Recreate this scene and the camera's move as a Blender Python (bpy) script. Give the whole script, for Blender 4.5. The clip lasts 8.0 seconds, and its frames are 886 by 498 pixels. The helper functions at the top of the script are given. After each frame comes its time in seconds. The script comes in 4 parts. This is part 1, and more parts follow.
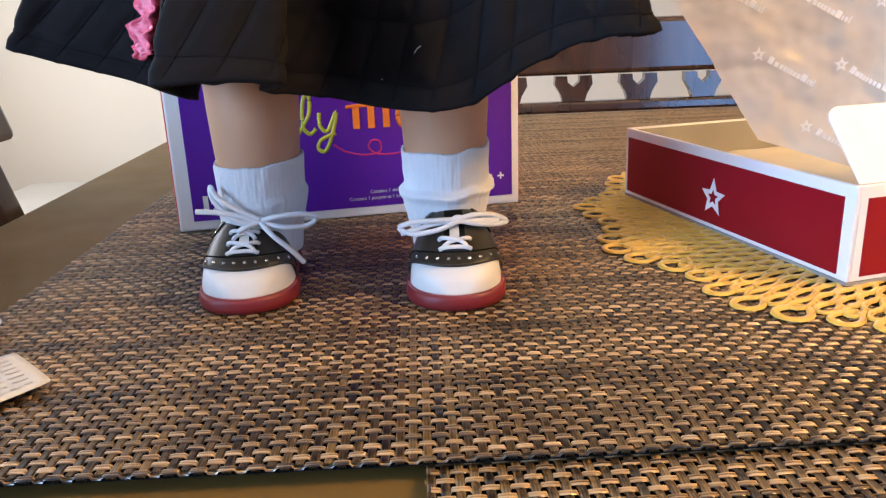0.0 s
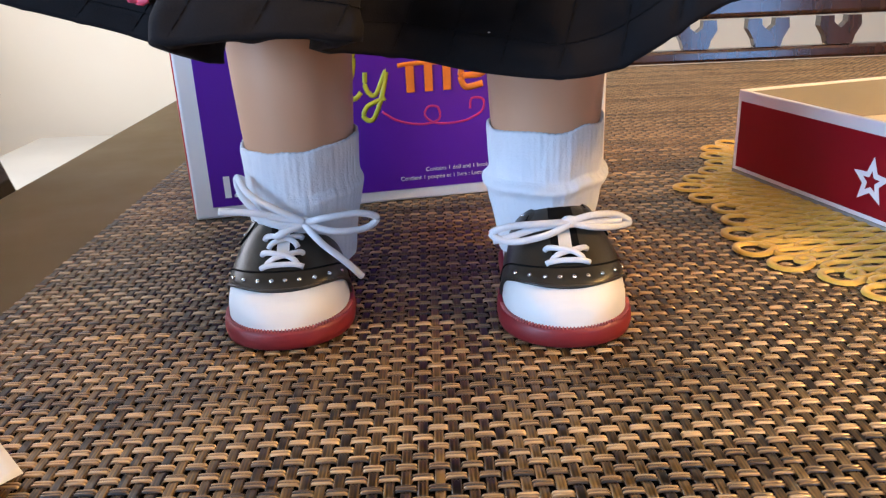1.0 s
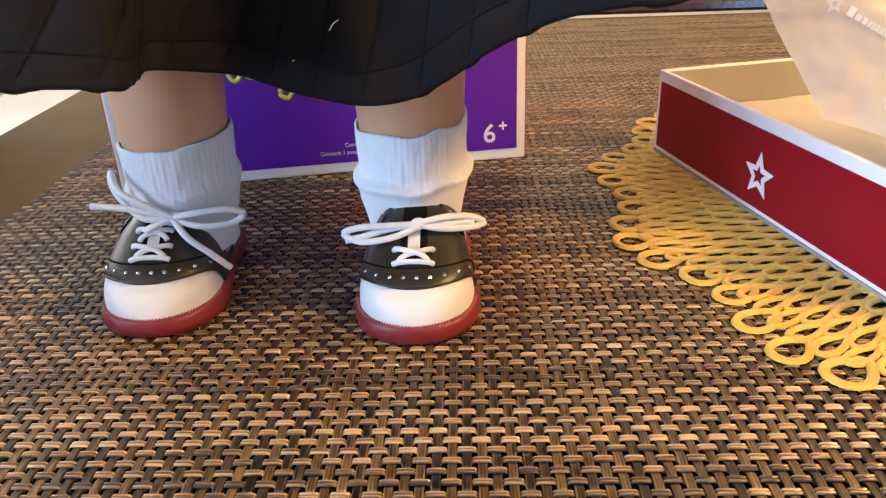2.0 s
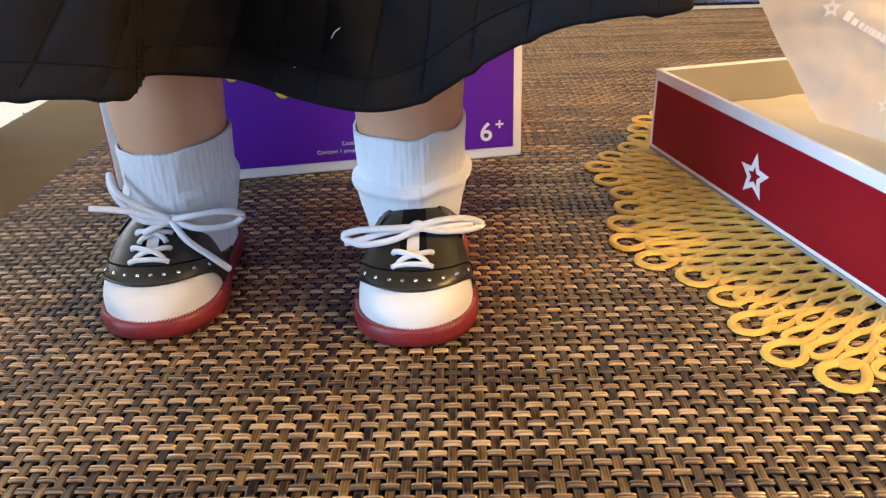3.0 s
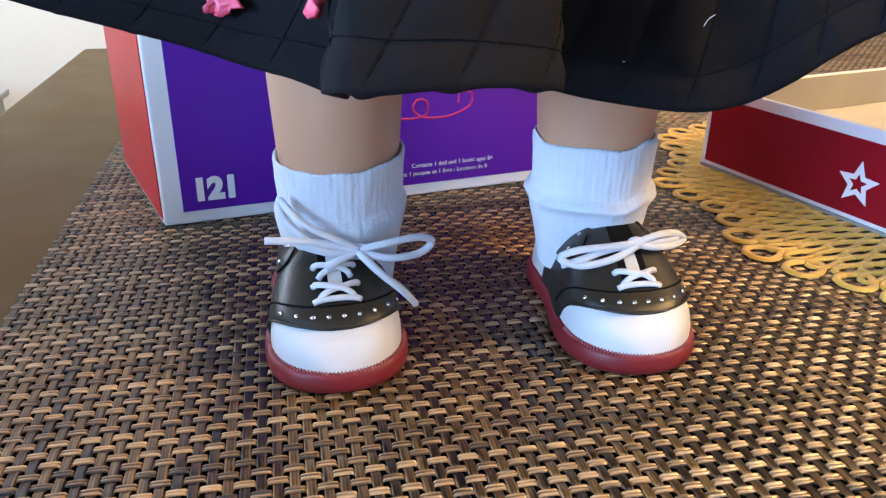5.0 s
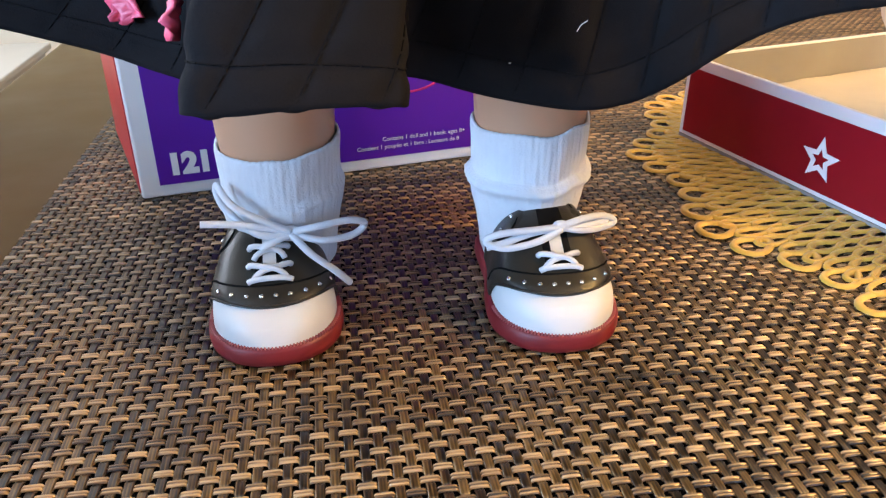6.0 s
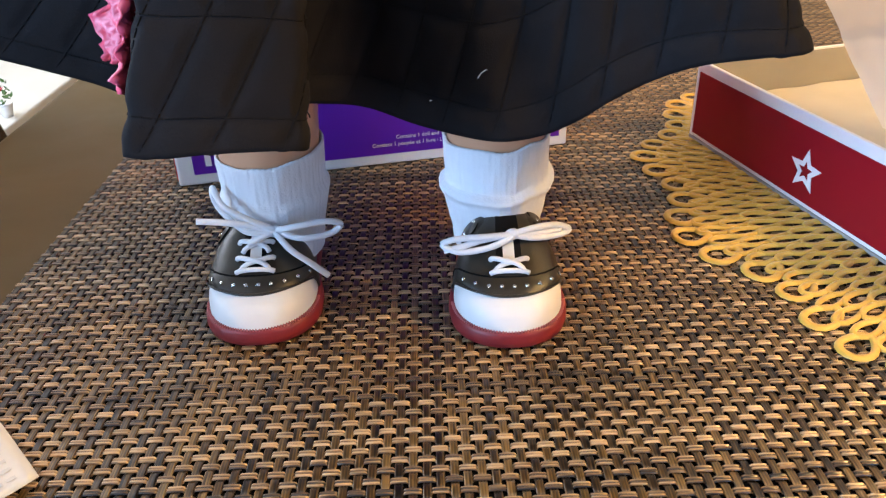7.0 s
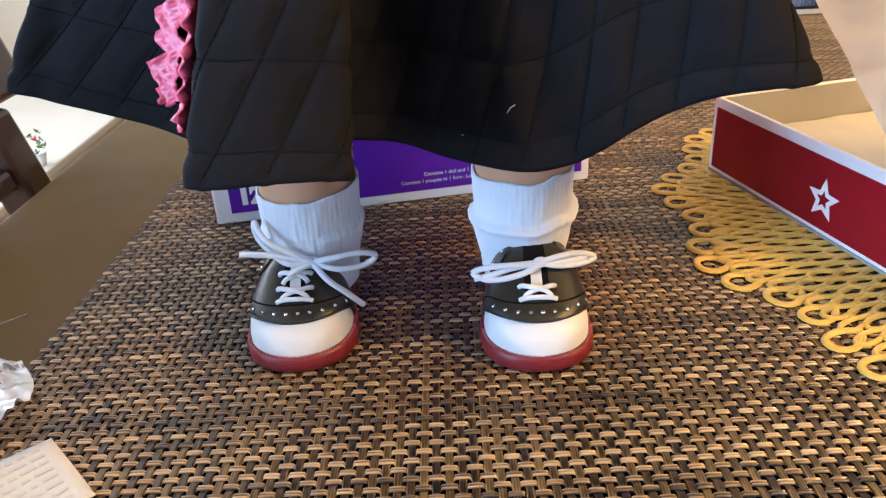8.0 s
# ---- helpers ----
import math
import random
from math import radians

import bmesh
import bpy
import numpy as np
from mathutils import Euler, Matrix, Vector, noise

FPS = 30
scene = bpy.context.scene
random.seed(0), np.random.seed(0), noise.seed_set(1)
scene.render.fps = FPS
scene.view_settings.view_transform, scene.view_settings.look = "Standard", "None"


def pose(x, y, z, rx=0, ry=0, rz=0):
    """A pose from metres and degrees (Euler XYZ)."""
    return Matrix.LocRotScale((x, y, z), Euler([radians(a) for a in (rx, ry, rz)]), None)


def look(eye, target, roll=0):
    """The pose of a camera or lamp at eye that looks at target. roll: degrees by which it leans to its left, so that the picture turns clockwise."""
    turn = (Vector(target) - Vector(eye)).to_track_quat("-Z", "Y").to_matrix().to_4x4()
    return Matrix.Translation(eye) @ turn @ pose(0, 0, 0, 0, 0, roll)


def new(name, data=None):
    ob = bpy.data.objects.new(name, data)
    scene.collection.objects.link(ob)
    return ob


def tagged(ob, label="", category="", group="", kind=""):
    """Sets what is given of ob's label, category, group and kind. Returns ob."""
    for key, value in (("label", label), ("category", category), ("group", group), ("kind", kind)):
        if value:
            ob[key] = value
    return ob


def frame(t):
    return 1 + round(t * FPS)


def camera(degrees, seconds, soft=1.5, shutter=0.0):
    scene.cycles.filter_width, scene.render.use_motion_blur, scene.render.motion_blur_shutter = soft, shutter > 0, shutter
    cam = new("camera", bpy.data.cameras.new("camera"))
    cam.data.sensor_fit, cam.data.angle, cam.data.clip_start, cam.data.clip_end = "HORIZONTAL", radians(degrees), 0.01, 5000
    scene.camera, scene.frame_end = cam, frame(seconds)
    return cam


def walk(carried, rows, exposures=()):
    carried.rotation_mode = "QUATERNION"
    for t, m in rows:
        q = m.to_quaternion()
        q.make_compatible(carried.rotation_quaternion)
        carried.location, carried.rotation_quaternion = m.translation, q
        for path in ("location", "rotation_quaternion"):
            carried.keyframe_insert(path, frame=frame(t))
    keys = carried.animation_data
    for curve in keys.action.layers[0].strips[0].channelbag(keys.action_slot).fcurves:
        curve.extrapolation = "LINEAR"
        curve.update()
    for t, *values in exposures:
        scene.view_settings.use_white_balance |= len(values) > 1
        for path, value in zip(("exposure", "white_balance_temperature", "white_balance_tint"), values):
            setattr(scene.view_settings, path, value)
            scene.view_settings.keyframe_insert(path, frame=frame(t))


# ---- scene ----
cam = camera(60.0, 8.0, 1.3)
PATH = [
    (0, (-0.002, -0.066, 0.124), (0.048, 1.846, -0.462), -2.1),
    (0.2, (-0.007, -0.046, 0.122), (0.061, 1.855, -0.495), -1.8),
    (0.5, (-0.015, -0.012, 0.129), (0.025, 1.882, -0.512), -2.4),
    (0.7, (-0.025, 0.007, 0.122), (0.018, 1.895, -0.536), -2.1),
    (1, (-0.031, 0.025, 0.119), (-0.015, 1.897, -0.585), -2.4),
    (1.2, (-0.034, 0.025, 0.122), (-0.023, 1.887, -0.608), -2.3),
    (1.5, (0.0, 0.018, 0.143), (-0.06, 1.862, -0.628), -2.8),
    (1.7, (0.022, 0.02, 0.146), (-0.036, 1.84, -0.68), -2.7),
    (2, (0.032, 0.022, 0.144), (-0.04, 1.822, -0.724), -2.2),
    (3.5, (0.025, 0.023, 0.15), (0.016, 1.813, -0.742), -1.2),
    (3.8, (-0.003, 0.031, 0.144), (0.097, 1.822, -0.741), -0.5),
    (4, (-0.03, 0.043, 0.134), (0.2, 1.819, -0.757), 0.4),
    (4.2, (-0.052, 0.05, 0.132), (0.337, 1.812, -0.732), 1.4),
    (4.5, (-0.081, 0.055, 0.14), (0.318, 1.856, -0.632), 1.1),
    (4.7, (-0.096, 0.057, 0.134), (0.294, 1.855, -0.652), 1.0),
    (5.8, (-0.079, 0.051, 0.139), (0.279, 1.804, -0.757), 0.5),
    (6, (-0.06, 0.044, 0.149), (0.202, 1.796, -0.78), -0.3),
    (6.2, (-0.039, 0.031, 0.161), (0.168, 1.777, -0.793), -0.5),
    (6.5, (-0.018, 0.02, 0.169), (0.106, 1.757, -0.815), -0.7),
    (7, (-0.015, 0.018, 0.174), (0.003, 1.751, -0.823), -1.8),
    (7.5, (-0.015, 0.011, 0.173), (-0.047, 1.753, -0.809), -2.6),
    (8, (-0.019, 0.004, 0.176), (-0.051, 1.791, -0.722), -3.3),
]
# seconds, stops, kelvin, tint: the camera's own white balance drifts
EXPOSURES = [(0, -0.4, 6150, 18), (1, -0.28, 6150, 18), (2, -0.2, 6650, 18), (3.5, -0.25, 5950, 12), (4.5, -0.18, 5350, 14), (6, -0.2, 5950, 14), (8, -0.22, 5950, 14)]
walk(cam, [(t, look(eye, target, roll)) for t, eye, target, roll in PATH], EXPOSURES)

# ---- world, sun, large lights ----
world = bpy.data.worlds.new("world")
scene.world = world
world.use_nodes = True
wn = world.node_tree
sky = wn.nodes.new("ShaderNodeTexSky")
sky.sky_type = "NISHITA"
sky.sun_disc = False
sky.sun_elevation = radians(38)
sky.sun_rotation = radians(60)
wn.links.new(sky.outputs[0], wn.nodes["Background"].inputs[0])
wn.nodes["Background"].inputs[1].default_value = 0.12


def lamp_area(name, at, target, sx, sy, watts, colour):
    data = bpy.data.lights.new(name, "AREA")
    data.shape, data.size, data.size_y, data.energy, data.color = "RECTANGLE", sx, sy, watts, colour
    ob = new(name, data)
    ob.matrix_world = look(at, target)
    return ob


FLOOR, CEIL = -0.756, 1.75
WEST, EAST, SOUTH, NORTH = -2.0, 2.6, -2.3, 3.2
SKYBLUE, WARM = (0.45, 0.70, 1.0), (1.0, 0.57, 0.155)
lamp_area("daylight_west_window", (WEST + 0.04, -1.00, 0.42), (0, 0.15, 0.05), 0.75, 1.1, 112, SKYBLUE)
lamp_area("daylight_far_window", (WEST + 0.04, 1.70, 0.75), (0, 1.70, 0.6), 1.4, 1.45, 72, (0.90, 0.95, 1.0))
lamp_area("daylight_south_window", (-1.00, SOUTH + 0.04, 0.62), (-0.05, 0.3, 0.05), 0.40, 1.2, 6, SKYBLUE)
lamp_area("daylight_east_window", (1.66, SOUTH + 0.04, 0.75), (1.20, 0, 0.30), 0.52, 1.3, 18, (0.26, 0.55, 1.0))


# ---- materials ----
def mat(name, rough=0.5, metal=0.0):
    m = bpy.data.materials.new(name)
    m.use_nodes = True
    n = m.node_tree
    b = n.nodes["Principled BSDF"]
    b.inputs["Roughness"].default_value, b.inputs["Metallic"].default_value = rough, metal
    return m, n, b


def node(n, kind, **sockets):
    x = n.nodes.new(kind)
    for k, v in sockets.items():
        x.inputs[k.replace("_", " ")].default_value = v
    return x


def ramp(n, source, stops):
    r = n.nodes.new("ShaderNodeValToRGB")
    while len(r.color_ramp.elements) < len(stops):
        r.color_ramp.elements.new(0.5)
    for e, (p, c) in zip(r.color_ramp.elements, stops):
        e.position, e.color = p, (*c, 1)
    n.links.new(source, r.inputs[0])
    return r.outputs[0]


def coords(n, scale, space="Object"):
    t = n.nodes.new("ShaderNodeTexCoord")
    m = n.nodes.new("ShaderNodeMapping")
    m.inputs["Scale"].default_value = scale
    n.links.new(t.outputs[space], m.inputs[0])
    return m.outputs[0]


def noisy(n, scale, size=1.0, detail=4, space="Object"):
    x = node(n, "ShaderNodeTexNoise", Scale=size, Detail=detail)
    n.links.new(coords(n, scale, space), x.inputs["Vector"])
    return x.outputs[0]


def bump(n, b, height, strength=0.3, distance=0.001):
    x = node(n, "ShaderNodeBump", Strength=strength, Distance=distance)
    n.links.new(height, x.inputs["Height"])
    n.links.new(x.outputs[0], b.inputs["Normal"])


def mottled(name, a, c, rough=0.5, size=40, fine=600, bumpy=0.2, depth=0.0004, metal=0.0, coat=0.0, sheen=0.0, spec=0.5):
    """Two-scale variation between colours a and c, with a fine relief."""
    m, n, b = mat(name, rough, metal)
    big = noisy(n, (1, 1, 1), size)
    n.links.new(ramp(n, big, [(0.3, a), (0.7, c)]), b.inputs["Base Color"])
    if bumpy:
        bump(n, b, noisy(n, (1, 1, 1), fine, 3), bumpy, depth)
    b.inputs["Coat Weight"].default_value = coat
    b.inputs["Coat Roughness"].default_value = 0.15
    b.inputs["Sheen Weight"].default_value = sheen
    b.inputs["Specular IOR Level"].default_value = spec
    return m


def wood(name, dark, light, rough, along=(3, 60, 60)):
    m, n, b = mat(name, rough)
    g = noisy(n, along, 1.0, 6)
    n.links.new(ramp(n, g, [(0.3, dark), (0.7, light)]), b.inputs["Base Color"])
    bump(n, b, g, 0.04, 0.0006)
    fine = noisy(n, (1, 1, 1), 25, 5)
    r = n.nodes.new("ShaderNodeMapRange")
    r.inputs["To Min"].default_value, r.inputs["To Max"].default_value = rough * 0.8, rough * 1.3
    n.links.new(fine, r.inputs[0])
    n.links.new(r.outputs[0], b.inputs["Roughness"])
    return m


def strand(name, along):
    """Woven vinyl: colour runs in stretches along each strand, two ridged filaments wide."""
    m, n, b = mat(name, 0.28, 0.20)
    b.inputs["Specular IOR Level"].default_value = 0.9
    info = n.nodes.new("ShaderNodeObjectInfo")
    pos = n.nodes.new("ShaderNodeTexCoord")
    shift = n.nodes.new("ShaderNodeVectorMath")
    shift.operation = "MULTIPLY_ADD"
    shift.inputs[1].default_value = (34, 620, 1) if along == "x" else (620, 34, 1)
    n.links.new(pos.outputs["Object"], shift.inputs[0])
    rnd = n.nodes.new("ShaderNodeMath")
    rnd.operation = "MULTIPLY"
    rnd.inputs[1].default_value = 90.0
    n.links.new(info.outputs["Random"], rnd.inputs[0])
    n.links.new(rnd.outputs[0], shift.inputs[2])
    x = node(n, "ShaderNodeTexNoise", Scale=1.0, Detail=3.0, Roughness=0.6)
    n.links.new(shift.outputs[0], x.inputs["Vector"])
    mix = n.nodes.new("ShaderNodeMath")
    mix.operation = "MULTIPLY_ADD"
    mix.inputs[1].default_value = 0.24
    n.links.new(info.outputs["Random"], mix.inputs[0])
    n.links.new(x.outputs[0], mix.inputs[2])
    if along == "x":
        stops = [(0.40, (0.010, 0.008, 0.007)), (0.50, (0.060, 0.034, 0.016)), (0.63, (0.235, 0.144, 0.062)), (0.80, (0.52, 0.362, 0.195))]
    else:
        stops = [(0.42, (0.007, 0.006, 0.005)), (0.54, (0.036, 0.021, 0.009)), (0.70, (0.108, 0.066, 0.022)), (0.86, (0.235, 0.148, 0.052))]
    # pale filaments with darker lines between them
    split = n.nodes.new("ShaderNodeSeparateXYZ")
    n.links.new(pos.outputs["Object"], split.inputs[0])
    last = split.outputs["Y" if along == "x" else "X"]
    for op, k in (("MULTIPLY", 2 * math.pi / (0.001225 if along == "x" else 0.00095)), ("COSINE", 0.0), ("MULTIPLY", -0.115 if along == "x" else 0.08)):
        step = n.nodes.new("ShaderNodeMath")
        step.operation = op
        step.inputs[1].default_value = k
        n.links.new(last, step.inputs[0])
        last = step.outputs[0]
    total = n.nodes.new("ShaderNodeMath")
    n.links.new(mix.outputs[0], total.inputs[0])
    n.links.new(last, total.inputs[1])
    n.links.new(ramp(n, total.outputs[0], stops), b.inputs["Base Color"])
    bump(n, b, noisy(n, (1, 1, 1), 900, 2), 0.15, 0.0002)
    return m


WEFT, WARP = strand("vinyl_weft", "x"), strand("vinyl_warp", "y")
TABLE = wood("dark_walnut_varnish", (0.118, 0.072, 0.020), (0.145, 0.090, 0.027), 0.48, (2, 12, 12))
TABLE.node_tree.nodes["Principled BSDF"].inputs["Specular IOR Level"].default_value = 0.12
CHAIR = wood("mahogany_varnish", (0.028, 0.011, 0.007), (0.055, 0.022, 0.013), 0.16, (40, 40, 4))
CHAIR.node_tree.nodes["Principled BSDF"].inputs["Coat Weight"].default_value = 0.5
CHAIR.node_tree.nodes["Principled BSDF"].inputs["Coat Roughness"].default_value = 0.10
WALL = mottled("cream_wall_paint", (0.74, 0.66, 0.50), (0.78, 0.70, 0.55), 0.75, 1.5, 300, 0.1, 0.0008)
# tone of the two unseen walls, kept dark to weaken bounced fill light
TAUPE = mottled("unseen_wall_low_bounce", (0.30, 0.25, 0.19), (0.34, 0.28, 0.21), 0.75, 1.5, 300, 0.1, 0.0008)
CEILING = mottled("white_ceiling_paint", (0.80, 0.79, 0.76), (0.83, 0.82, 0.79), 0.85, 2, 200)
FLOORING = wood("oak_floor", (0.16, 0.085, 0.04), (0.28, 0.16, 0.08), 0.35, (20, 2, 20))
WHITEPAINT = mottled("white_gloss_paint", (0.78, 0.78, 0.77), (0.82, 0.82, 0.81), 0.35, 6, 200, 0.05)
GOLD = mottled("gold_felt", (0.55, 0.32, 0.030), (0.70, 0.44, 0.062), 0.42, 60, 1500, 0.25, 0.0003, sheen=0.2)
CARD_RED = mottled("red_printed_card", (0.235, 0.004, 0.010), (0.27, 0.006, 0.014), 0.38, 20, 900, 0.05, 0.0002, spec=0.22)
# brighter red for the box sides: strong window light put into the colour
CARD_RED_LIT = mottled("red_card_window_lit", (0.50, 0.018, 0.020), (0.56, 0.024, 0.026), 0.38, 20, 900, 0.05, 0.0002, spec=0.3)
CARD_WHITE = mottled("white_card", (0.76, 0.75, 0.74), (0.81, 0.80, 0.79), 0.45, 25, 900, 0.08, 0.0002)
# card toned down to grey for the shade inside the tray
CARD_GREY = mottled("shaded_card_inside", (0.27, 0.25, 0.22), (0.32, 0.30, 0.265), 0.7, 25, 700, 0.1, 0.0002)
CARD_PURPLE = mottled("purple_printed_card", (0.095, 0.012, 0.30), (0.105, 0.015, 0.33), 0.35, 15, 900, 0.04, 0.0002, spec=0.3)
INK_WHITE = mottled("white_ink", (0.78, 0.78, 0.78), (0.82, 0.82, 0.82), 0.45, 40, 800, 0)
INK_LIME = mottled("lime_ink", (0.45, 0.50, 0.03), (0.55, 0.52, 0.04), 0.4, 40, 800, 0)
INK_ORANGE = mottled("orange_ink", (0.70, 0.17, 0.01), (0.74, 0.22, 0.02), 0.4, 40, 800, 0)
INK_PINK = mottled("magenta_ink", (0.55, 0.02, 0.14), (0.60, 0.03, 0.18), 0.4, 40, 800, 0)
INK_GREY = mottled("grey_ink", (0.47, 0.48, 0.47), (0.52, 0.52, 0.50), 0.5, 40, 800, 0)
SKIN = mottled("vinyl_doll_skin", (0.52, 0.285, 0.165), (0.55, 0.305, 0.18), 0.42, 30, 500, 0.05, 0.0002)
KNIT = mottled("white_ribbed_knit", (0.60, 0.62, 0.66), (0.66, 0.68, 0.71), 0.9, 80, 1400, 0.5, 0.0004, sheen=0.3)
LACE = mottled("white_cotton_lace", (0.62, 0.64, 0.68), (0.68, 0.70, 0.74), 0.8, 200, 2200, 0.6, 0.0003, sheen=0.2)
CAP = mottled("white_patent_vinyl", (0.62, 0.62, 0.61), (0.67, 0.67, 0.66), 0.50, 40, 900, 0.05, 0.0002)
SADDLE = mottled("black_grained_vinyl", (0.019, 0.0165, 0.0115), (0.028, 0.0245, 0.017), 0.38, 60, 1300, 0.25, 0.0003)
SOLE = mottled("oxblood_rubber", (0.17, 0.011, 0.014), (0.21, 0.016, 0.019), 0.48, 50, 1200, 0.15, 0.0002)
WELT = mottled("rose_welt_thread", (0.34, 0.085, 0.085), (0.42, 0.12, 0.12), 0.5, 50, 1200, 0.1, 0.0002)
METAL = mottled("nickel_eyelet", (0.70, 0.70, 0.70), (0.76, 0.76, 0.76), 0.25, 90, 900, 0, metal=1.0)
# thread black, also the painted shade in weave gaps and shoe throats
STITCH_AND_SHADE = mottled("black_thread_and_shade", (0.0035, 0.0035, 0.0035), (0.006, 0.006, 0.006), 0.8, 90, 900, 0, spec=0.1)
CLOTH = mottled("black_quilted_cotton", (0.0066, 0.0062, 0.0070), (0.0105, 0.0097, 0.0108), 0.85, 30, 2400, 0.3, 0.0003, sheen=0.006, spec=0.08)
RIBBON = mottled("pink_satin_ribbon", (0.66, 0.060, 0.12), (0.78, 0.115, 0.19), 0.42, 120, 900, 0.15, 0.0003)
LINT = mottled("pale_lint", (0.6, 0.6, 0.6), (0.7, 0.7, 0.7), 0.9, 90, 900, 0)
BENCH = mottled("cream_bench_paint", (0.52, 0.49, 0.42), (0.58, 0.55, 0.47), 0.6, 4, 300, 0.1, 0.0005)
SLIP = mottled("cream_tissue_slip", (0.55, 0.54, 0.50), (0.62, 0.61, 0.57), 0.7, 40, 500, 0.3, 0.0004)
LINER = mottled("cream_tissue_liner", (0.52, 0.47, 0.36), (0.60, 0.55, 0.43), 0.7, 25, 500, 0.3, 0.0005)
LEAF = mottled("green_leaf", (0.05, 0.12, 0.02), (0.08, 0.17, 0.035), 0.5, 40, 300)
FLOWER = mottled("red_petal", (0.50, 0.02, 0.04), (0.60, 0.04, 0.06), 0.5, 40, 300)


def tissue_material():
    m, n, b = mat("translucent_tissue", 0.35)
    b.inputs["Base Color"].default_value = (0.76, 0.71, 0.64, 1)
    tr = node(n, "ShaderNodeBsdfTranslucent", Color=(0.90, 0.83, 0.72, 1))
    cl = node(n, "ShaderNodeBsdfTransparent", Color=(0.93, 0.90, 0.86, 1))
    m1, m2 = node(n, "ShaderNodeMixShader", Fac=0.45), node(n, "ShaderNodeMixShader", Fac=0.12)
    n.links.new(b.outputs[0], m1.inputs[1]), n.links.new(tr.outputs[0], m1.inputs[2])
    n.links.new(m1.outputs[0], m2.inputs[1]), n.links.new(cl.outputs[0], m2.inputs[2])
    n.links.new(m2.outputs[0], n.nodes["Material Output"].inputs[0])
    bump(n, b, noisy(n, (1, 1, 1), 45, 3), 0.15, 0.002)
    return m


def plastic_material():
    m, n, b = mat("clear_crinkled_plastic", 0.12)
    b.inputs["Base Color"].default_value = (0.44, 0.43, 0.41, 1)
    cl = node(n, "ShaderNodeBsdfTransparent", Color=(0.95, 0.94, 0.92, 1))
    gl = node(n, "ShaderNodeBsdfGlossy", Color=(0.8, 0.8, 0.8, 1), Roughness=0.3)
    lw = node(n, "ShaderNodeFresnel", IOR=1.6)
    m1, m2 = node(n, "ShaderNodeMixShader"), node(n, "ShaderNodeMixShader", Fac=0.42)
    n.links.new(lw.outputs[0], m1.inputs[0])
    n.links.new(cl.outputs[0], m1.inputs[1]), n.links.new(gl.outputs[0], m1.inputs[2])
    n.links.new(m1.outputs[0], m2.inputs[1]), n.links.new(b.outputs[0], m2.inputs[2])
    n.links.new(m2.outputs[0], n.nodes["Material Output"].inputs[0])
    return m


def glass_material():
    m, n, b = mat("window_glass", 0.02)
    b.inputs["Transmission Weight"].default_value = 1.0
    b.inputs["IOR"].default_value = 1.05
    return m


TISSUE, PLASTIC, GLASS = tissue_material(), plastic_material(), glass_material()


# ---- building helpers ----
def mesh_of(name, bm, material, smooth=False):
    me = bpy.data.meshes.new(name)
    bm.normal_update()
    bm.to_mesh(me)
    bm.free()
    me.materials.append(material)
    if smooth:
        me.shade_smooth()
    return me


def part(name, bm, material, parent=None, label="", smooth=False):
    ob = new(name, mesh_of(name, bm, material, smooth))
    if parent:
        ob.parent = parent
    return tagged(ob, label)


def empty(name, at, label, category, group="", turn=0):
    ob = new(name)
    ob.empty_display_size = 0.02
    ob.matrix_world = pose(*at, 0, 0, turn)
    return tagged(ob, label, category, group)


def box(bm, x0, x1, y0, y1, z0, z1, bevel=0.0, segments=2, m=None):
    made = bmesh.ops.create_cube(bm, size=1.0)["verts"]
    for v in made:
        v.co = Vector((x0 + (v.co.x + 0.5) * (x1 - x0), y0 + (v.co.y + 0.5) * (y1 - y0), z0 + (v.co.z + 0.5) * (z1 - z0)))
    if bevel:
        edges = list({e for v in made for e in v.link_edges})
        made = bmesh.ops.bevel(bm, geom=edges, offset=bevel, segments=segments, profile=0.5, affect="EDGES")["verts"]
    if m:
        bmesh.ops.transform(bm, matrix=m, verts=list({v for v in made if v.is_valid}))
    return bm


def block(*a, **k):
    return box(bmesh.new(), *a, **k)


def grid(fn, nu, nv, wrap=False):
    """A sheet of quads, fn(u, v) with u and v from 0 to 1."""
    bm = bmesh.new()
    rows = [[bm.verts.new(fn(i / nu, j / nv)) for i in range(nu if wrap else nu + 1)] for j in range(nv + 1)]
    for j in range(nv):
        for i in range(nu):
            k = (i + 1) % nu if wrap else i + 1
            bm.faces.new((rows[j][i], rows[j][k], rows[j + 1][k], rows[j + 1][i]))
    return bm


def thicken(bm, t):
    bmesh.ops.recalc_face_normals(bm, faces=bm.faces)
    bmesh.ops.solidify(bm, geom=list(bm.faces), thickness=t)
    return bm


def spline(pts, steps=8, closed=False):
    """Catmull-Rom through the points."""
    pts = [Vector(p) for p in pts]
    n, out = len(pts), []
    for i in range(n if closed else n - 1):
        g = (lambda k: pts[k % n]) if closed else (lambda k: pts[min(max(k, 0), n - 1)])
        a, b, c, d = g(i - 1), g(i), g(i + 1), g(i + 2)
        for s in range(steps):
            t = s / steps
            out.append(0.5 * (2 * b + (c - a) * t + (2 * a - 5 * b + 4 * c - d) * t * t + (3 * b - a - 3 * c + d) * t ** 3))
    if not closed:
        out.append(pts[-1])
    return out


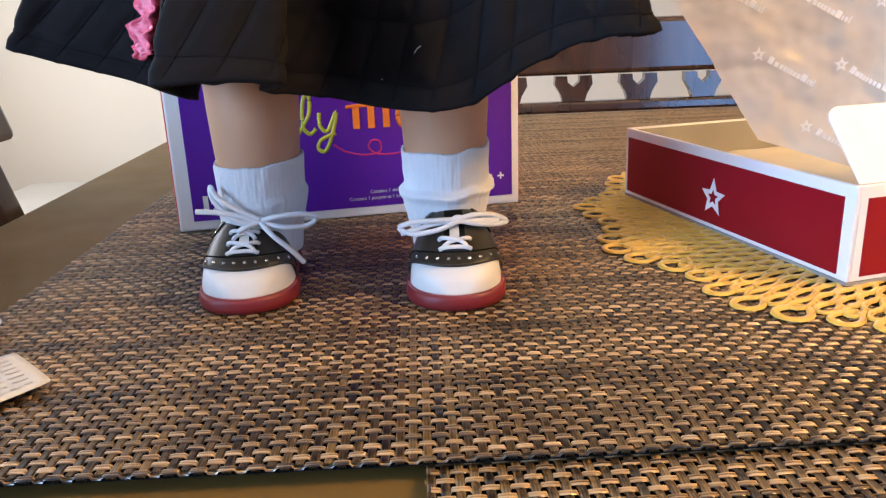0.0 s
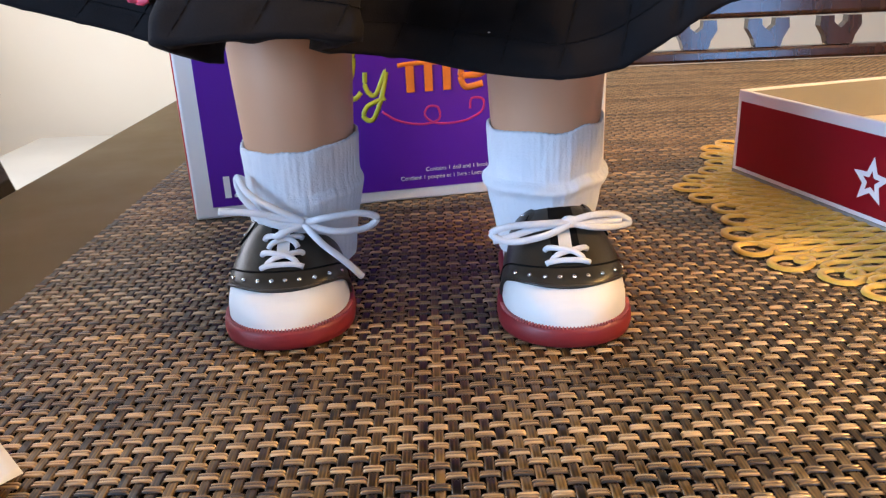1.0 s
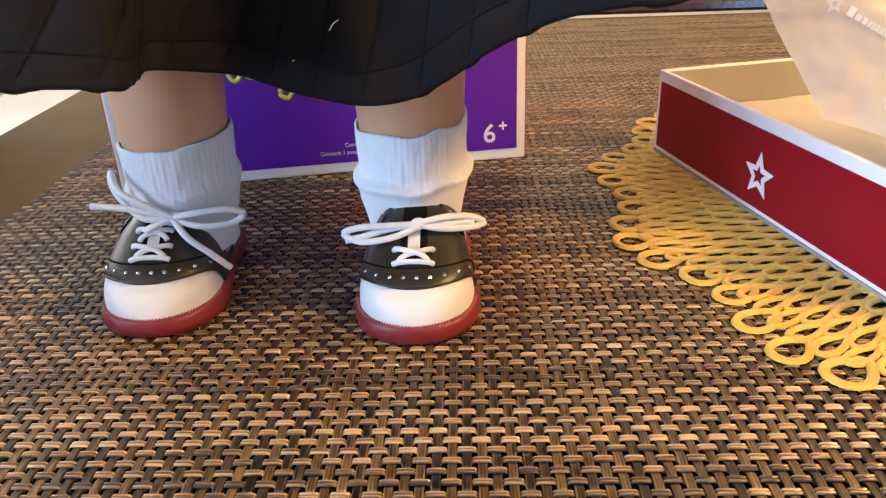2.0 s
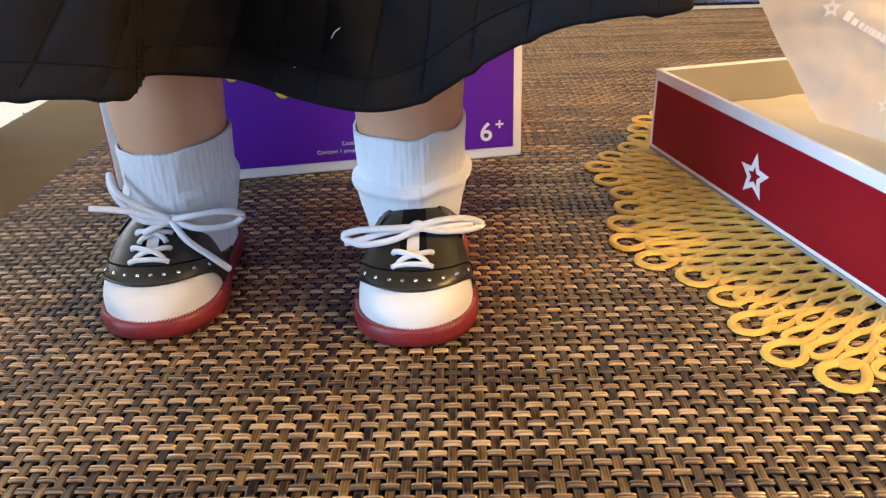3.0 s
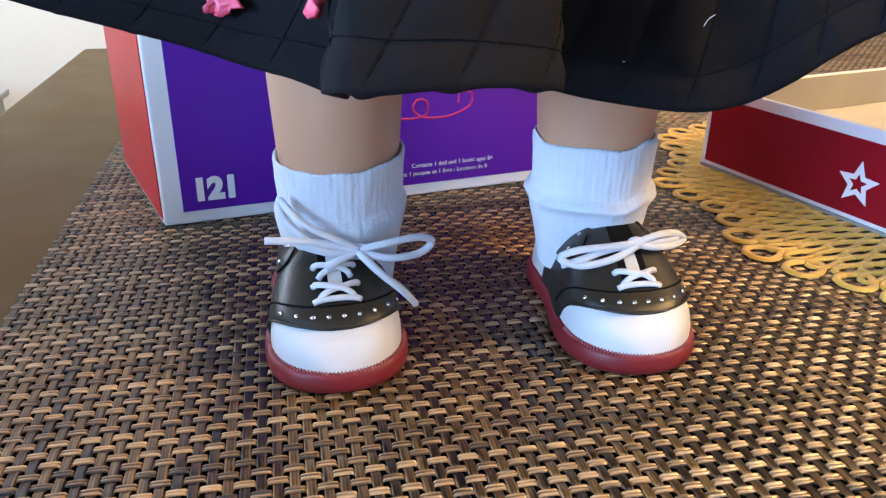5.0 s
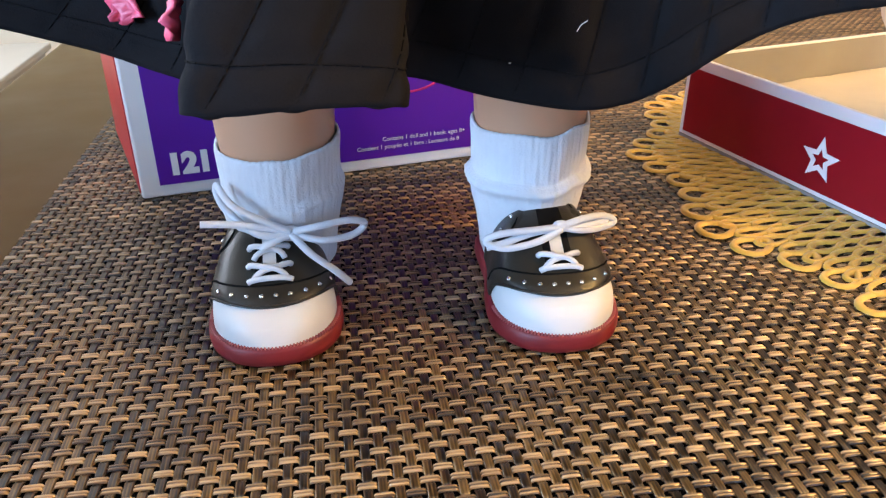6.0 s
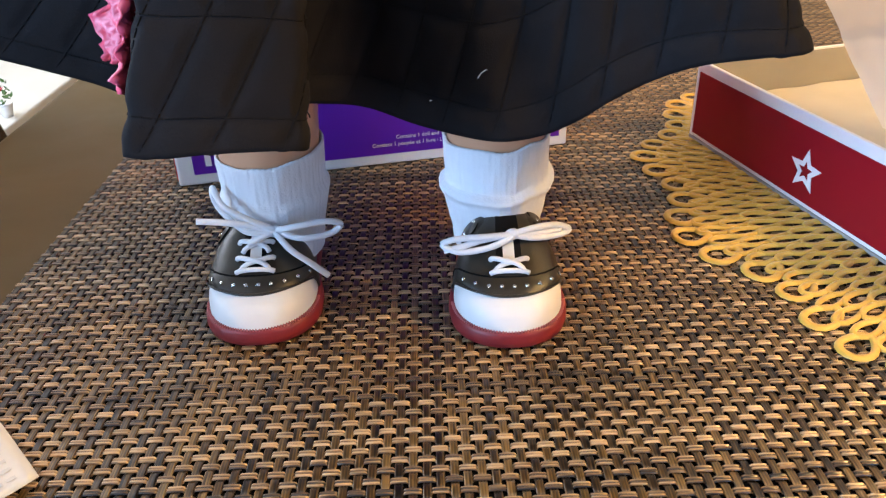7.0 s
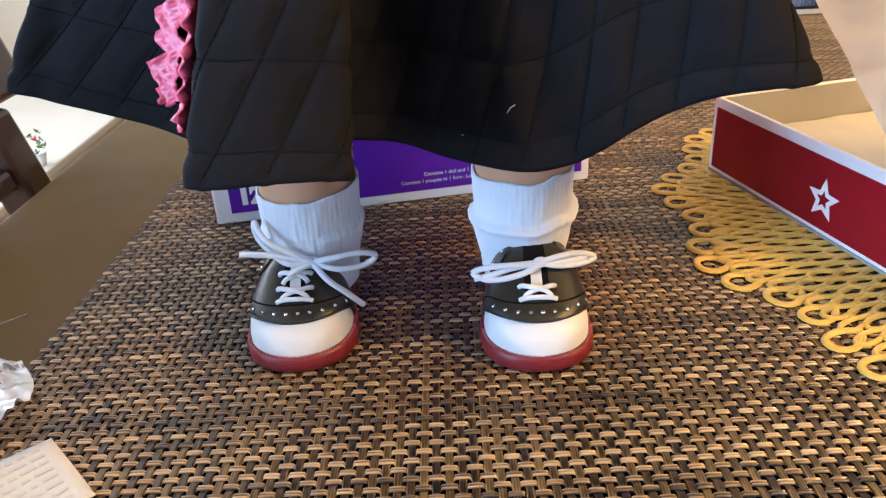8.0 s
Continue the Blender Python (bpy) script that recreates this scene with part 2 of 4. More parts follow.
def tube(bm, pts, r, sides=8, flat=1.0, taper=None):
    """A round cord along the points; flat squeezes it upright."""
    rings = []
    for i, p in enumerate(pts):
        d = (pts[min(i + 1, len(pts) - 1)] - pts[max(i - 1, 0)]).normalized()
        side = d.cross(Vector((0, 0, 1)))
        side = side.normalized() if side.length > 1e-4 else Vector((1, 0, 0))
        up = side.cross(d).normalized()
        rr = r * (taper(i / (len(pts) - 1)) if taper else 1)
        rings.append([bm.verts.new(p + rr * (math.cos(2 * math.pi * k / sides) * side + flat * math.sin(2 * math.pi * k / sides) * up)) for k in range(sides)])
    for a, b in zip(rings, rings[1:]):
        for k in range(sides):
            bm.faces.new((a[k], a[(k + 1) % sides], b[(k + 1) % sides], b[k]))
    bm.faces.new(rings[0][::-1])
    bm.faces.new(rings[-1])
    return bm


def lathe(profile, sides=32, m=None):
    """Turned round the z axis; profile is a list of (radius, height)."""
    bm = bmesh.new()
    rings = [[bm.verts.new((r * math.cos(2 * math.pi * k / sides), r * math.sin(2 * math.pi * k / sides), z)) for k in range(sides)] for r, z in profile]
    for a, b in zip(rings, rings[1:]):
        for k in range(sides):
            bm.faces.new((a[k], a[(k + 1) % sides], b[(k + 1) % sides], b[k]))
    bm.faces.new(rings[0][::-1])
    bm.faces.new(rings[-1])
    if m:
        bm.transform(m)
    return bm


def words(name, text, size, material, parent, m, bold=0.0):
    """Built-in font, as a thin raised mesh standing in the x-z plane of m."""
    cu = bpy.data.curves.new(name, "FONT")
    cu.body, cu.size, cu.extrude, cu.offset = text, size, 0.0001, bold
    tmp = new("lettering_source", cu)
    me = bpy.data.meshes.new_from_object(tmp.evaluated_get(bpy.context.evaluated_depsgraph_get()))
    bpy.data.objects.remove(tmp)
    bpy.data.curves.remove(cu)
    me.transform(m @ pose(0, 0, 0, 90))
    me.materials.clear()
    me.materials.append(material)
    ob = new(name, me)
    ob.parent = parent
    return ob


def star_points(ro, ri, turn=90):
    return [((ro if k % 2 == 0 else ri) * math.cos(radians(turn + 36 * k)), (ro if k % 2 == 0 else ri) * math.sin(radians(turn + 36 * k))) for k in range(10)]


def star_ring(bm, ro, hole, m, thick=0.0002):
    """A five-pointed star with a star-shaped hole, in the x-z plane of m."""
    outer, inner = star_points(ro, ro * 0.45), star_points(ro * hole, ro * hole * 0.45)
    for k in range(10):
        j = (k + 1) % 10
        quad = [(*outer[k], 0), (*outer[j], 0), (*inner[j], 0), (*inner[k], 0)]
        lower = [bm.verts.new(m @ Vector((a, 0, b))) for a, b, _ in quad]
        upper = [bm.verts.new(m @ Vector((a, -thick, b))) for a, b, _ in quad]
        bm.faces.new(upper)
        for q in range(4):
            if q in (0, 2):
                bm.faces.new((lower[q], lower[(q + 1) % 4], upper[(q + 1) % 4], upper[q]))
    bmesh.ops.remove_doubles(bm, verts=bm.verts, dist=1e-6)
    return bm


def structure(name, bm, material, label):
    return tagged(part(name, bm, material), label, name.split("_")[0], kind="structure")


# ---- the room ----
structure("floor", block(WEST - 0.1, EAST + 0.1, SOUTH - 0.1, NORTH + 0.1, FLOOR - 0.1, FLOOR), FLOORING, "warm brown oak floor of the dining room")
structure("ceiling", block(WEST - 0.1, EAST + 0.1, SOUTH - 0.1, NORTH + 0.1, CEIL, CEIL + 0.1), CEILING, "plain white painted ceiling")
structure("wall_north", block(WEST - 0.1, EAST + 0.1, NORTH, NORTH + 0.1, FLOOR, CEIL), WALL, "cream painted wall behind the far chair")
structure("wall_east", block(EAST, EAST + 0.1, SOUTH, NORTH, FLOOR, CEIL), TAUPE, "unseen taupe wall beside the table, darkened to cut bounced light")


def wall_with_openings(name, m, length, openings, label, material):
    """A wall along x of m, from 0 to length, with openings (from, to, sill, head)."""
    bm, at = bmesh.new(), 0.0
    for a, c, sill, top in openings:
        box(bm, at, a, 0, 0.1, FLOOR, CEIL)
        box(bm, a, c, 0, 0.1, FLOOR, sill)
        box(bm, a, c, 0, 0.1, top, CEIL)
        at = c
    box(bm, at, length, 0, 0.1, FLOOR, CEIL)
    bm.transform(m)
    structure(name, bm, material, label)


def window(name, m, a, c, sill, top):
    ob = tagged(new(name), "white painted window with two clear panes", "window", kind="structure")
    ob.matrix_world = m
    frame_bm = bmesh.new()
    for x in (a, (a + c) / 2 - 0.02, c - 0.04):
        box(frame_bm, x, x + 0.04, 0.045, 0.085, sill + 0.04, top - 0.04, 0.004)
    for z in (sill, top - 0.04):
        box(frame_bm, a, c, 0.045, 0.085, z, z + 0.04, 0.004)
    part("window_frame", frame_bm, WHITEPAINT, ob)
    part("window_sill", block(a - 0.03, c + 0.03, -0.05, 0.04, sill - 0.03, sill - 0.002, 0.006), WHITEPAINT, ob)
    for x0, x1 in ((a + 0.04, (a + c) / 2 - 0.02), ((a + c) / 2 + 0.02, c - 0.04)):
        pane = part("pane", block(x0, x1, 0.063, 0.067, sill + 0.04, top - 0.04), GLASS, ob)
        pane.visible_shadow = False


south = pose(EAST, SOUTH, 0, 0, 0, 180)
wall_with_openings("wall_south", south, EAST - WEST, [(0.66, 1.22, 0.08, 1.42), (3.40, 3.90, -0.02, 1.25)], "unseen taupe wall with two windows, darkened to cut bounced light", TAUPE)
window("window_1", south, 0.66, 1.22, 0.08, 1.42)
window("window_4", south, 3.40, 3.90, -0.02, 1.25)
west = pose(WEST, SOUTH, 0, 0, 0, 90)
wall_with_openings("wall_west", west, NORTH - SOUTH, [(0.75, 1.85, -0.24, 1.18), (3.30, 4.70, 0.0, 1.50)], "cream painted wall with two bright windows", WALL)
window("window_2", west, 0.75, 1.85, -0.24, 1.18)
window("window_3", west, 3.30, 4.70, 0.0, 1.50)


def pendant_lamp(at):
    """Warm hanging lamp: cord, metal cap, opal glass shade with the bulb in it."""
    ob = empty("pendant_lamp", at, "warm hanging lamp with an opal glass shade", "lamp")
    part("cord", lathe([(0.004, 0.16), (0.004, CEIL - at[2])], 10), STITCH_AND_SHADE, ob)
    part("lamp_cap", lathe([(0.02, 0.16), (0.045, 0.15), (0.05, 0.11), (0.04, 0.105)], 24), METAL, ob, smooth=True)
    m, n, b = mat("opal_glass_glow", 0.4)
    b.inputs["Base Color"].default_value = (0.9, 0.85, 0.75, 1)
    b.inputs["Emission Color"].default_value = (*WARM, 1)
    b.inputs["Emission Strength"].default_value = LAMP_GLOW
    part("shade", lathe([(0.03, 0.10), (0.11, 0.07), (0.15, 0.0), (0.11, -0.07), (0.03, -0.10)], 32), m, ob, smooth=True)


LAMP_GLOW = 106
pendant_lamp((0.78,-0.08,0.74))


# ---- the table ----
TOP = -0.0072


def dining_table():
    ob = empty("dining_table", (0.45, 0.35, FLOOR), "dark brown varnished wooden dining table", "table")
    z = TOP - FLOOR
    part("tabletop", block(-0.75, 0.95, -0.58, 0.60, z - 0.03, z, 0.005, 3), TABLE, ob)
    for x, y, sx, sy in ((0.1, -0.50, 0.70, 0.012), (0.1, 0.51, 0.70, 0.012)):
        part("apron", block(x - sx, x + sx, y - sy, y + sy, z - 0.12, z - 0.0305), TABLE, ob)
    for x in (-0.66, 0.86):
        part("apron", block(x - 0.012, x + 0.012, -0.47, 0.48, z - 0.12, z - 0.0305), TABLE, ob)
        for y in (-0.50, 0.51):
            part("leg", block(x - 0.035, x + 0.035, y - 0.035, y + 0.035, 0, z - 0.031, 0.006), TABLE, ob)


dining_table()


# ---- chairs ----
def dining_chair(at, turn, lean, label, splats=4):
    """Faces +y of its own: seat in front of the back. Base on the floor."""
    ob = empty("dining_chair", at, label, "chair", "chairs round the table", turn)
    seat = 0.45
    w, rail0, rail1 = 0.093 * (splats + 1), 0.79, 0.866
    sl = Matrix.Translation((0, 0, seat)) @ Matrix.Shear("XY", 4, (0, -lean)) @ Matrix.Translation((0, 0, -seat))
    part("seat", block(-w / 2, w / 2, 0.0, 0.42, seat - 0.04, seat, 0.012, 3), CHAIR, ob)
    for s in (-1, 1):
        part("post", block(s * w / 2 - 0.016, s * w / 2 + 0.016, -0.022, 0.006, seat + 0.001, rail0, 0.004, 2, sl), CHAIR, ob)
        part("rear_leg", block(s * (w / 2 - 0.02) - 0.016, s * (w / 2 - 0.02) + 0.016, 0.005, 0.04, 0, seat - 0.041, 0.004), CHAIR, ob)
        part("front_leg", block(s * (w / 2 - 0.03) - 0.018, s * (w / 2 - 0.03) + 0.018, 0.37, 0.406, 0, seat - 0.041, 0.004), CHAIR, ob)
    part("top_rail", block(-w / 2 - 0.062, w / 2 + 0.062, -0.026, 0.004, rail0 + 0.001, rail1, 0.007, 3, sl), CHAIR, ob)
    part("lower_rail", block(-w / 2 + 0.017, w / 2 - 0.017, -0.018, 0.002, 0.738, 0.754, 0.004, 2, sl), CHAIR, ob)
    for k in range(splats):
        x = -0.0465 * (splats - 1) + 0.093 * k
        bm = bmesh.new()
        out = [(-0.016, 0), (-0.019, 0.010), (-0.027, 0.023), (-0.026, 0.035), (-0.009, 0.035), (-0.0085, 0.027), (0, 0.0195), (0.0085, 0.027), (0.009, 0.035), (0.026, 0.035), (0.027, 0.023), (0.019, 0.010), (0.016, 0)]
        front = [bm.verts.new((x + a, 0.0, 0.7545 + b)) for a, b in out]
        face = bm.faces.new(front)
        got = bmesh.ops.extrude_face_region(bm, geom=[face])["geom"]
        bmesh.ops.translate(bm, vec=(0, -0.014, 0), verts=[g for g in got if isinstance(g, bmesh.types.BMVert)])
        bmesh.ops.recalc_face_normals(bm, faces=bm.faces)
        bm.transform(sl)
        part("splat", bm, CHAIR, ob)


dining_chair((0.3135, 0.992, FLOOR), 180, 0.13, "dark mahogany dining chair with heart-cut splats, tucked under the table", 5)
dining_chair((-0.25, 0.305, FLOOR), -90, 0.28, "dark mahogany dining chair pulled up beside the table")


# ---- far corner by the west window ----
def window_bench(at):
    ob = empty("window_bench", at, "low cream painted bench under the window", "bench")
    part("body", block(-0.24, 0.24, -0.75, 0.75, 0, 0.262, 0.006), BENCH, ob)
    part("seat_board", block(-0.26, 0.26, -0.77, 0.77, 0.264, 0.288, 0.006), BENCH, ob)


def potted_flower(at):
    ob = empty("potted_flower", at, "small potted plant with green leaves and a red flower", "plant")
    part("pot", lathe([(0.03, 0), (0.045, 0.07), (0.048, 0.08), (0.04, 0.08)], 20), WHITEPAINT, ob, smooth=True)
    ob.scale = (0.42, 0.42, 0.42)
    rng = random.Random(5)
    bm = bmesh.new()
    for k in range(26):
        a, r, z = rng.uniform(0, 6.28), rng.uniform(0.01, 0.06), rng.uniform(0.08, 0.20)
        m = Matrix.Translation((r * math.cos(a), r * math.sin(a), z)) @ Euler((rng.uniform(-1, 1), rng.uniform(-1, 1), a)).to_matrix().to_4x4()
        v = [bm.verts.new(m @ Vector(p)) for p in ((0, 0, 0), (0.012, 0.014, 0.003), (0, 0.042, 0), (-0.012, 0.014, 0.003))]
        bm.faces.new(v)
    part("leaves", bm, LEAF, ob)
    bm = bmesh.new()
    for k in range(7):
        a = k * 0.9
        m = Matrix.Translation((0.012, -0.02, 0.16)) @ Euler((0.7, 0, a)).to_matrix().to_4x4()
        v = [bm.verts.new(m @ Vector(p)) for p in ((0, 0, 0), (0.012, 0.014, 0.004), (0, 0.03, 0.002), (-0.012, 0.014, 0.004))]
        bm.faces.new(v)
    part("flower", bm, FLOWER, ob)


window_bench((-1.30, 2.25, FLOOR))
potted_flower((-1.075, 1.88, FLOOR + 0.2885))


# ---- purple doll box ----
def purple_box():
    w, d, hgt = 0.2199, 0.105, 0.46
    ob = empty("doll_box", (-0.152, 0.398, 0.0), "tall purple printed cardboard doll box with white borders and red sides", "box", turn=10.75)
    lean = Matrix.Shear("XZ", 4, (0, 0))
    lean[0][1] = -0.13
    part("carton", block(0, w, 0.0, d, 0, hgt, 0.0012, 2, lean), CARD_WHITE, ob, "white card edges of the box")
    part("front_print", block(0.0088, w - 0.0052, -0.0005, 0.0004, 0.0062, hgt - 0.008), CARD_PURPLE, ob, "purple printed front panel")
    for x in (-0.0005, w - 0.0004):
        part("side_print", block(x, x + 0.0009, 0.0018, d - 0.004, 0.003, hgt - 0.006, 0, 1, lean), CARD_RED_LIT, ob, "red printed side panel with window light put into its colour")
    up = Matrix.Translation((0, -0.0008, 0))
    words("lettering", "121", 0.0138, INK_WHITE, ob, up @ Matrix.Translation((0.0136, 0, 0.0115)), 0.0009)
    words("lettering", "6", 0.0146, INK_WHITE, ob, up @ Matrix.Translation((0.1955, 0, 0.0109)), 0.0002)
    words("lettering", "+", 0.0088, INK_WHITE, ob, up @ Matrix.Translation((0.2042, 0, 0.0166)), 0.0002)
    words("lettering", "Contains 1 doll and 1 book: ages 8+", 0.0031, INK_WHITE, ob, up @ Matrix.Translation((0.1190, 0, 0.0150)))
    words("lettering", "Contient 1 poup\u00e9e et 1 livre : Lecteurs de 8", 0.0031, INK_WHITE, ob, up @ Matrix.Translation((0.1054, 0, 0.0109)))
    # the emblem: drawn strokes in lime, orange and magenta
    def stroke(pts, r, material, label):
        bm = tube(bmesh.new(), spline([(x - 0.006, 0, 0.0568 + (z - 0.070) * 0.88) for x, z in pts], 8), r, 6)
        bm.transform(Matrix.Translation((0, -0.0006, 0)) @ Matrix.Diagonal((1, 0.04, 1, 1)))
        part("emblem_stroke", bm, material, ob, label, smooth=True)
    stroke([(0.046, 0.094), (0.060, 0.098), (0.074, 0.096)], 0.0016, INK_LIME, "lime emblem stroke")
    stroke([(0.060, 0.097), (0.058, 0.075), (0.062, 0.068), (0.066, 0.073)], 0.0015, INK_LIME, "lime emblem stroke")
    stroke([(0.068, 0.080), (0.070, 0.070), (0.074, 0.068), (0.079, 0.079), (0.079, 0.070), (0.083, 0.069)], 0.0014, INK_LIME, "lime emblem stroke")
    stroke([(0.083, 0.069), (0.090, 0.082), (0.091, 0.095), (0.0875, 0.093), (0.086, 0.075), (0.090, 0.0685), (0.094, 0.072)], 0.0014, INK_LIME, "lime emblem stroke")
    stroke([(0.0965, 0.083), (0.0965, 0.074), (0.101, 0.070), (0.107, 0.083), (0.104, 0.068), (0.099, 0.056), (0.0945, 0.058), (0.097, 0.064), (0.106, 0.068)], 0.0014, INK_LIME, "lime emblem stroke")
    for x in (0.117, 0.1265, 0.136):
        part("emblem_stroke", block(x - 0.006, x - 0.0018, -0.0011, -0.0006, 0.0568, 0.0700), INK_ORANGE, ob, "orange emblem bar")
    stroke([(0.113, 0.0855), (0.119, 0.0862), (0.128, 0.0862), (0.138, 0.0858)], 0.0013, INK_ORANGE, "orange emblem stroke")
    stroke([(0.1465, 0.0775), (0.157, 0.0785), (0.156, 0.086), (0.150, 0.087), (0.1455, 0.079), (0.148, 0.071), (0.157, 0.0725)], 0.0019, INK_ORANGE, "orange emblem stroke")
    stroke([(0.104, 0.060), (0.112, 0.054), (0.124, 0.051), (0.133, 0.053), (0.133, 0.060), (0.128, 0.061), (0.126, 0.056), (0.132, 0.051), (0.146, 0.051), (0.156, 0.056), (0.157, 0.063), (0.151, 0.064), (0.150, 0.058)], 0.0007, INK_PINK, "magenta emblem flourish")


purple_box()


# ---- red lid tray on the doily ----
TRAY = pose(0.1845, 0.2485, 0.0018, 0, 0, 14.0)


def red_tray():
    """Its own x runs along the near side, y along the long side."""
    w, l, hgt, t = 0.235, 0.198, 0.0455, 0.0022
    ob = new("gift_box_lid")
    ob.matrix_world = TRAY
    tagged(ob, "open red cardboard tray with white borders on a gold doily", "box")
    part("base", block(0, w, 0, l, 0, 0.0016), CARD_GREY, ob)
    for nm, x0, x1, y0, y1 in (("side_wall", 0, t, 0, l), ("side_wall", w - t, w, 0, l), ("end_wall", t, w - t, 0, t), ("end_wall", t, w - t, l - t, l)):
        part(nm, block(x0, x1, y0, y1, 0.0017, hgt, 0.0004, 1), CARD_WHITE, ob)
    # inner faces: grey colour carries the shade inside the walls
    for x0, x1, y0, y1 in ((t + 0.0001, t + 0.0006, t, l - t), (w - t - 0.0006, w - t - 0.0001, t, l - t), (t + 0.0007, w - t - 0.0007, t + 0.0001, t + 0.0006), (t + 0.0007, w - t - 0.0007, l - t - 0.0006, l - t - 0.0001)):
        part("lining", block(x0, x1, y0, y1, 0.0018, hgt - 0.0012), CARD_GREY, ob, "card lining with the tray's inner shade put into its grey")
    part("side_print", block(-0.0004, 0.0003, 0.0062, l - 0.0034, 0.0040, hgt - 0.0058), CARD_RED, ob, "glossy red printed panel")
    part("end_print", block(0.0065, w - 0.006, -0.0004, 0.0003, 0.0040, hgt - 0.0058), CARD_RED, ob, "glossy red printed panel")
    part("star_emblem", star_ring(bmesh.new(), 0.0110, 0.46, pose(-0.0005, 0.0995, 0.0192, 0, 0, -90)), INK_WHITE, ob, "white outlined star")
    # the standing tuck flap with rounded corners
    bm = bmesh.new()
    out = [(0.0, 0.0), (0.15, 0.0)]
    for cx, a0 in ((0.15 - 0.004 - 0.006, 0), (-0.006 + 0.006, 90)):
        out += [(cx + 0.006 * math.cos(radians(a0 + a)), 0.030 + 0.006 * math.sin(radians(a0 + a))) for a in (0, 22, 45, 67, 90)]
    top = [bm.verts.new((a, 0, b)) for a, b in out]
    bm.faces.new(top)
    thicken(bm, 0.0008)
    bm.transform(Matrix.Translation((0.002, 0.001, hgt + 0.0006)) @ Euler((radians(-30), 0, 0)).to_matrix().to_4x4())
    part("flap", bm, CARD_WHITE, ob, "white standing tuck flap")
    return ob


red_tray()


def wrinkle(p, f, a):
    return a * noise.fractal(Vector(p) * f, 0.9, 2.0, 4)


def tissue_sheet():
    """A creased sheet that stands up out of the tray and lies along its floor."""
    def place(u, v):
        # bottom corner to the top of the standing sheet
        x = 0.1615 - 0.075 * v + 0.235 * u
        z = 0.0605 + 0.122 * v - 0.075 * u * (1 - v) ** 1.5
        z = max(z, 0.012)
        y = 0.297 + 0.02 * v - 0.015 * u + 0.012 * math.sin(5 * u + 2 * v) * u
        n = wrinkle((x, y * 0.3, z), 20, 0.0045) + wrinkle((x, 0.3, z), 70, 0.0006)
        return Vector((x, y + n, z))
    ob = part("tissue_paper", grid(place, 110, 90), TISSUE, None, "", True)
    tagged(ob, "translucent tissue paper printed with white stars in the tray", "tissue paper")

    def nearest(x, z):
        v = (z - 0.0605) / 0.122
        for _ in range(8):
            u = min(max((x - 0.1615 + 0.075 * v) / 0.235, 0), 1)
            v = min(max((z - 0.0605 + 0.075 * u * max(1 - v, 0) ** 1.5) / 0.122, 0), 1)
        return place(u, v)

    slope = pose(0, 0, 0, 0, 29)
    bars, stars = bmesh.new(), bmesh.new()
    for row in range(-4, 5):
        for col in range(-4, 6):
            sx, sz = 0.1601 + 0.0400 * col - 0.0150 * row, 0.1003 - 0.0060 * col - 0.0285 * row
            if not (0.0600 < sz < 0.18 and 0.13 < sx < 0.32):
                continue
            if (sx - 0.1615) < -0.075 * (sz - 0.0605) / 0.122 + 0.006:
                continue
            p = nearest(sx, sz)
            star_ring(stars, 0.0036, 0.4, Matrix.Translation(p + Vector((0, -0.0008, 0))), 0.0001)
            # each wordmark is a run of short bars
            x = 0.0055
            for k, wd in enumerate((2.6, 2.2, 1.6, 1.3, 1.0, 1.6, 1.6, 2.0, 2.8, 0.9, 1.3, 0.9)):
                q = slope @ Vector((x, 0, 0))
                x += wd * 0.001 + 0.0005
                g = nearest(p.x + q.x, p.z + q.z)
                if g.z < 0.05 or abs(g.x - p.x - q.x) > 0.002 or abs(g.z - p.z - q.z) > 0.003:
                    continue
                tall = 0.0034 if k in (0, 8, 11) else 0.0022
                box(bars, 0, wd * 0.001, -0.00012, 0, -0.0011, -0.0011 + tall, 0, 1, Matrix.Translation(g + Vector((0, -0.0007, 0))) @ slope)
    tagged(part("star_print", stars, INK_WHITE, ob), kind="stuff")
    tagged(part("wordmark_print", bars, INK_WHITE, ob), kind="stuff")


tissue_sheet()


def floor_tissue():
    ob = new("tissue_liner")
    ob.matrix_world = TRAY
    def place(u, v):
        x, y = 0.004 + 0.225 * u, 0.004 + 0.19 * v
        return Vector((x, y, 0.0235 + wrinkle((x, y, 0), 30, 0.0008) + 0.003 * u * u))
    part("sheet", grid(place, 60, 50), LINER, ob, smooth=True)
    part("padding", block(0.004, 0.230, 0.004, 0.193, 0.0018, 0.0205), LINER, ob)
    tagged(ob, "crumpled cream tissue lining the red tray", "tissue paper")


floor_tissue()


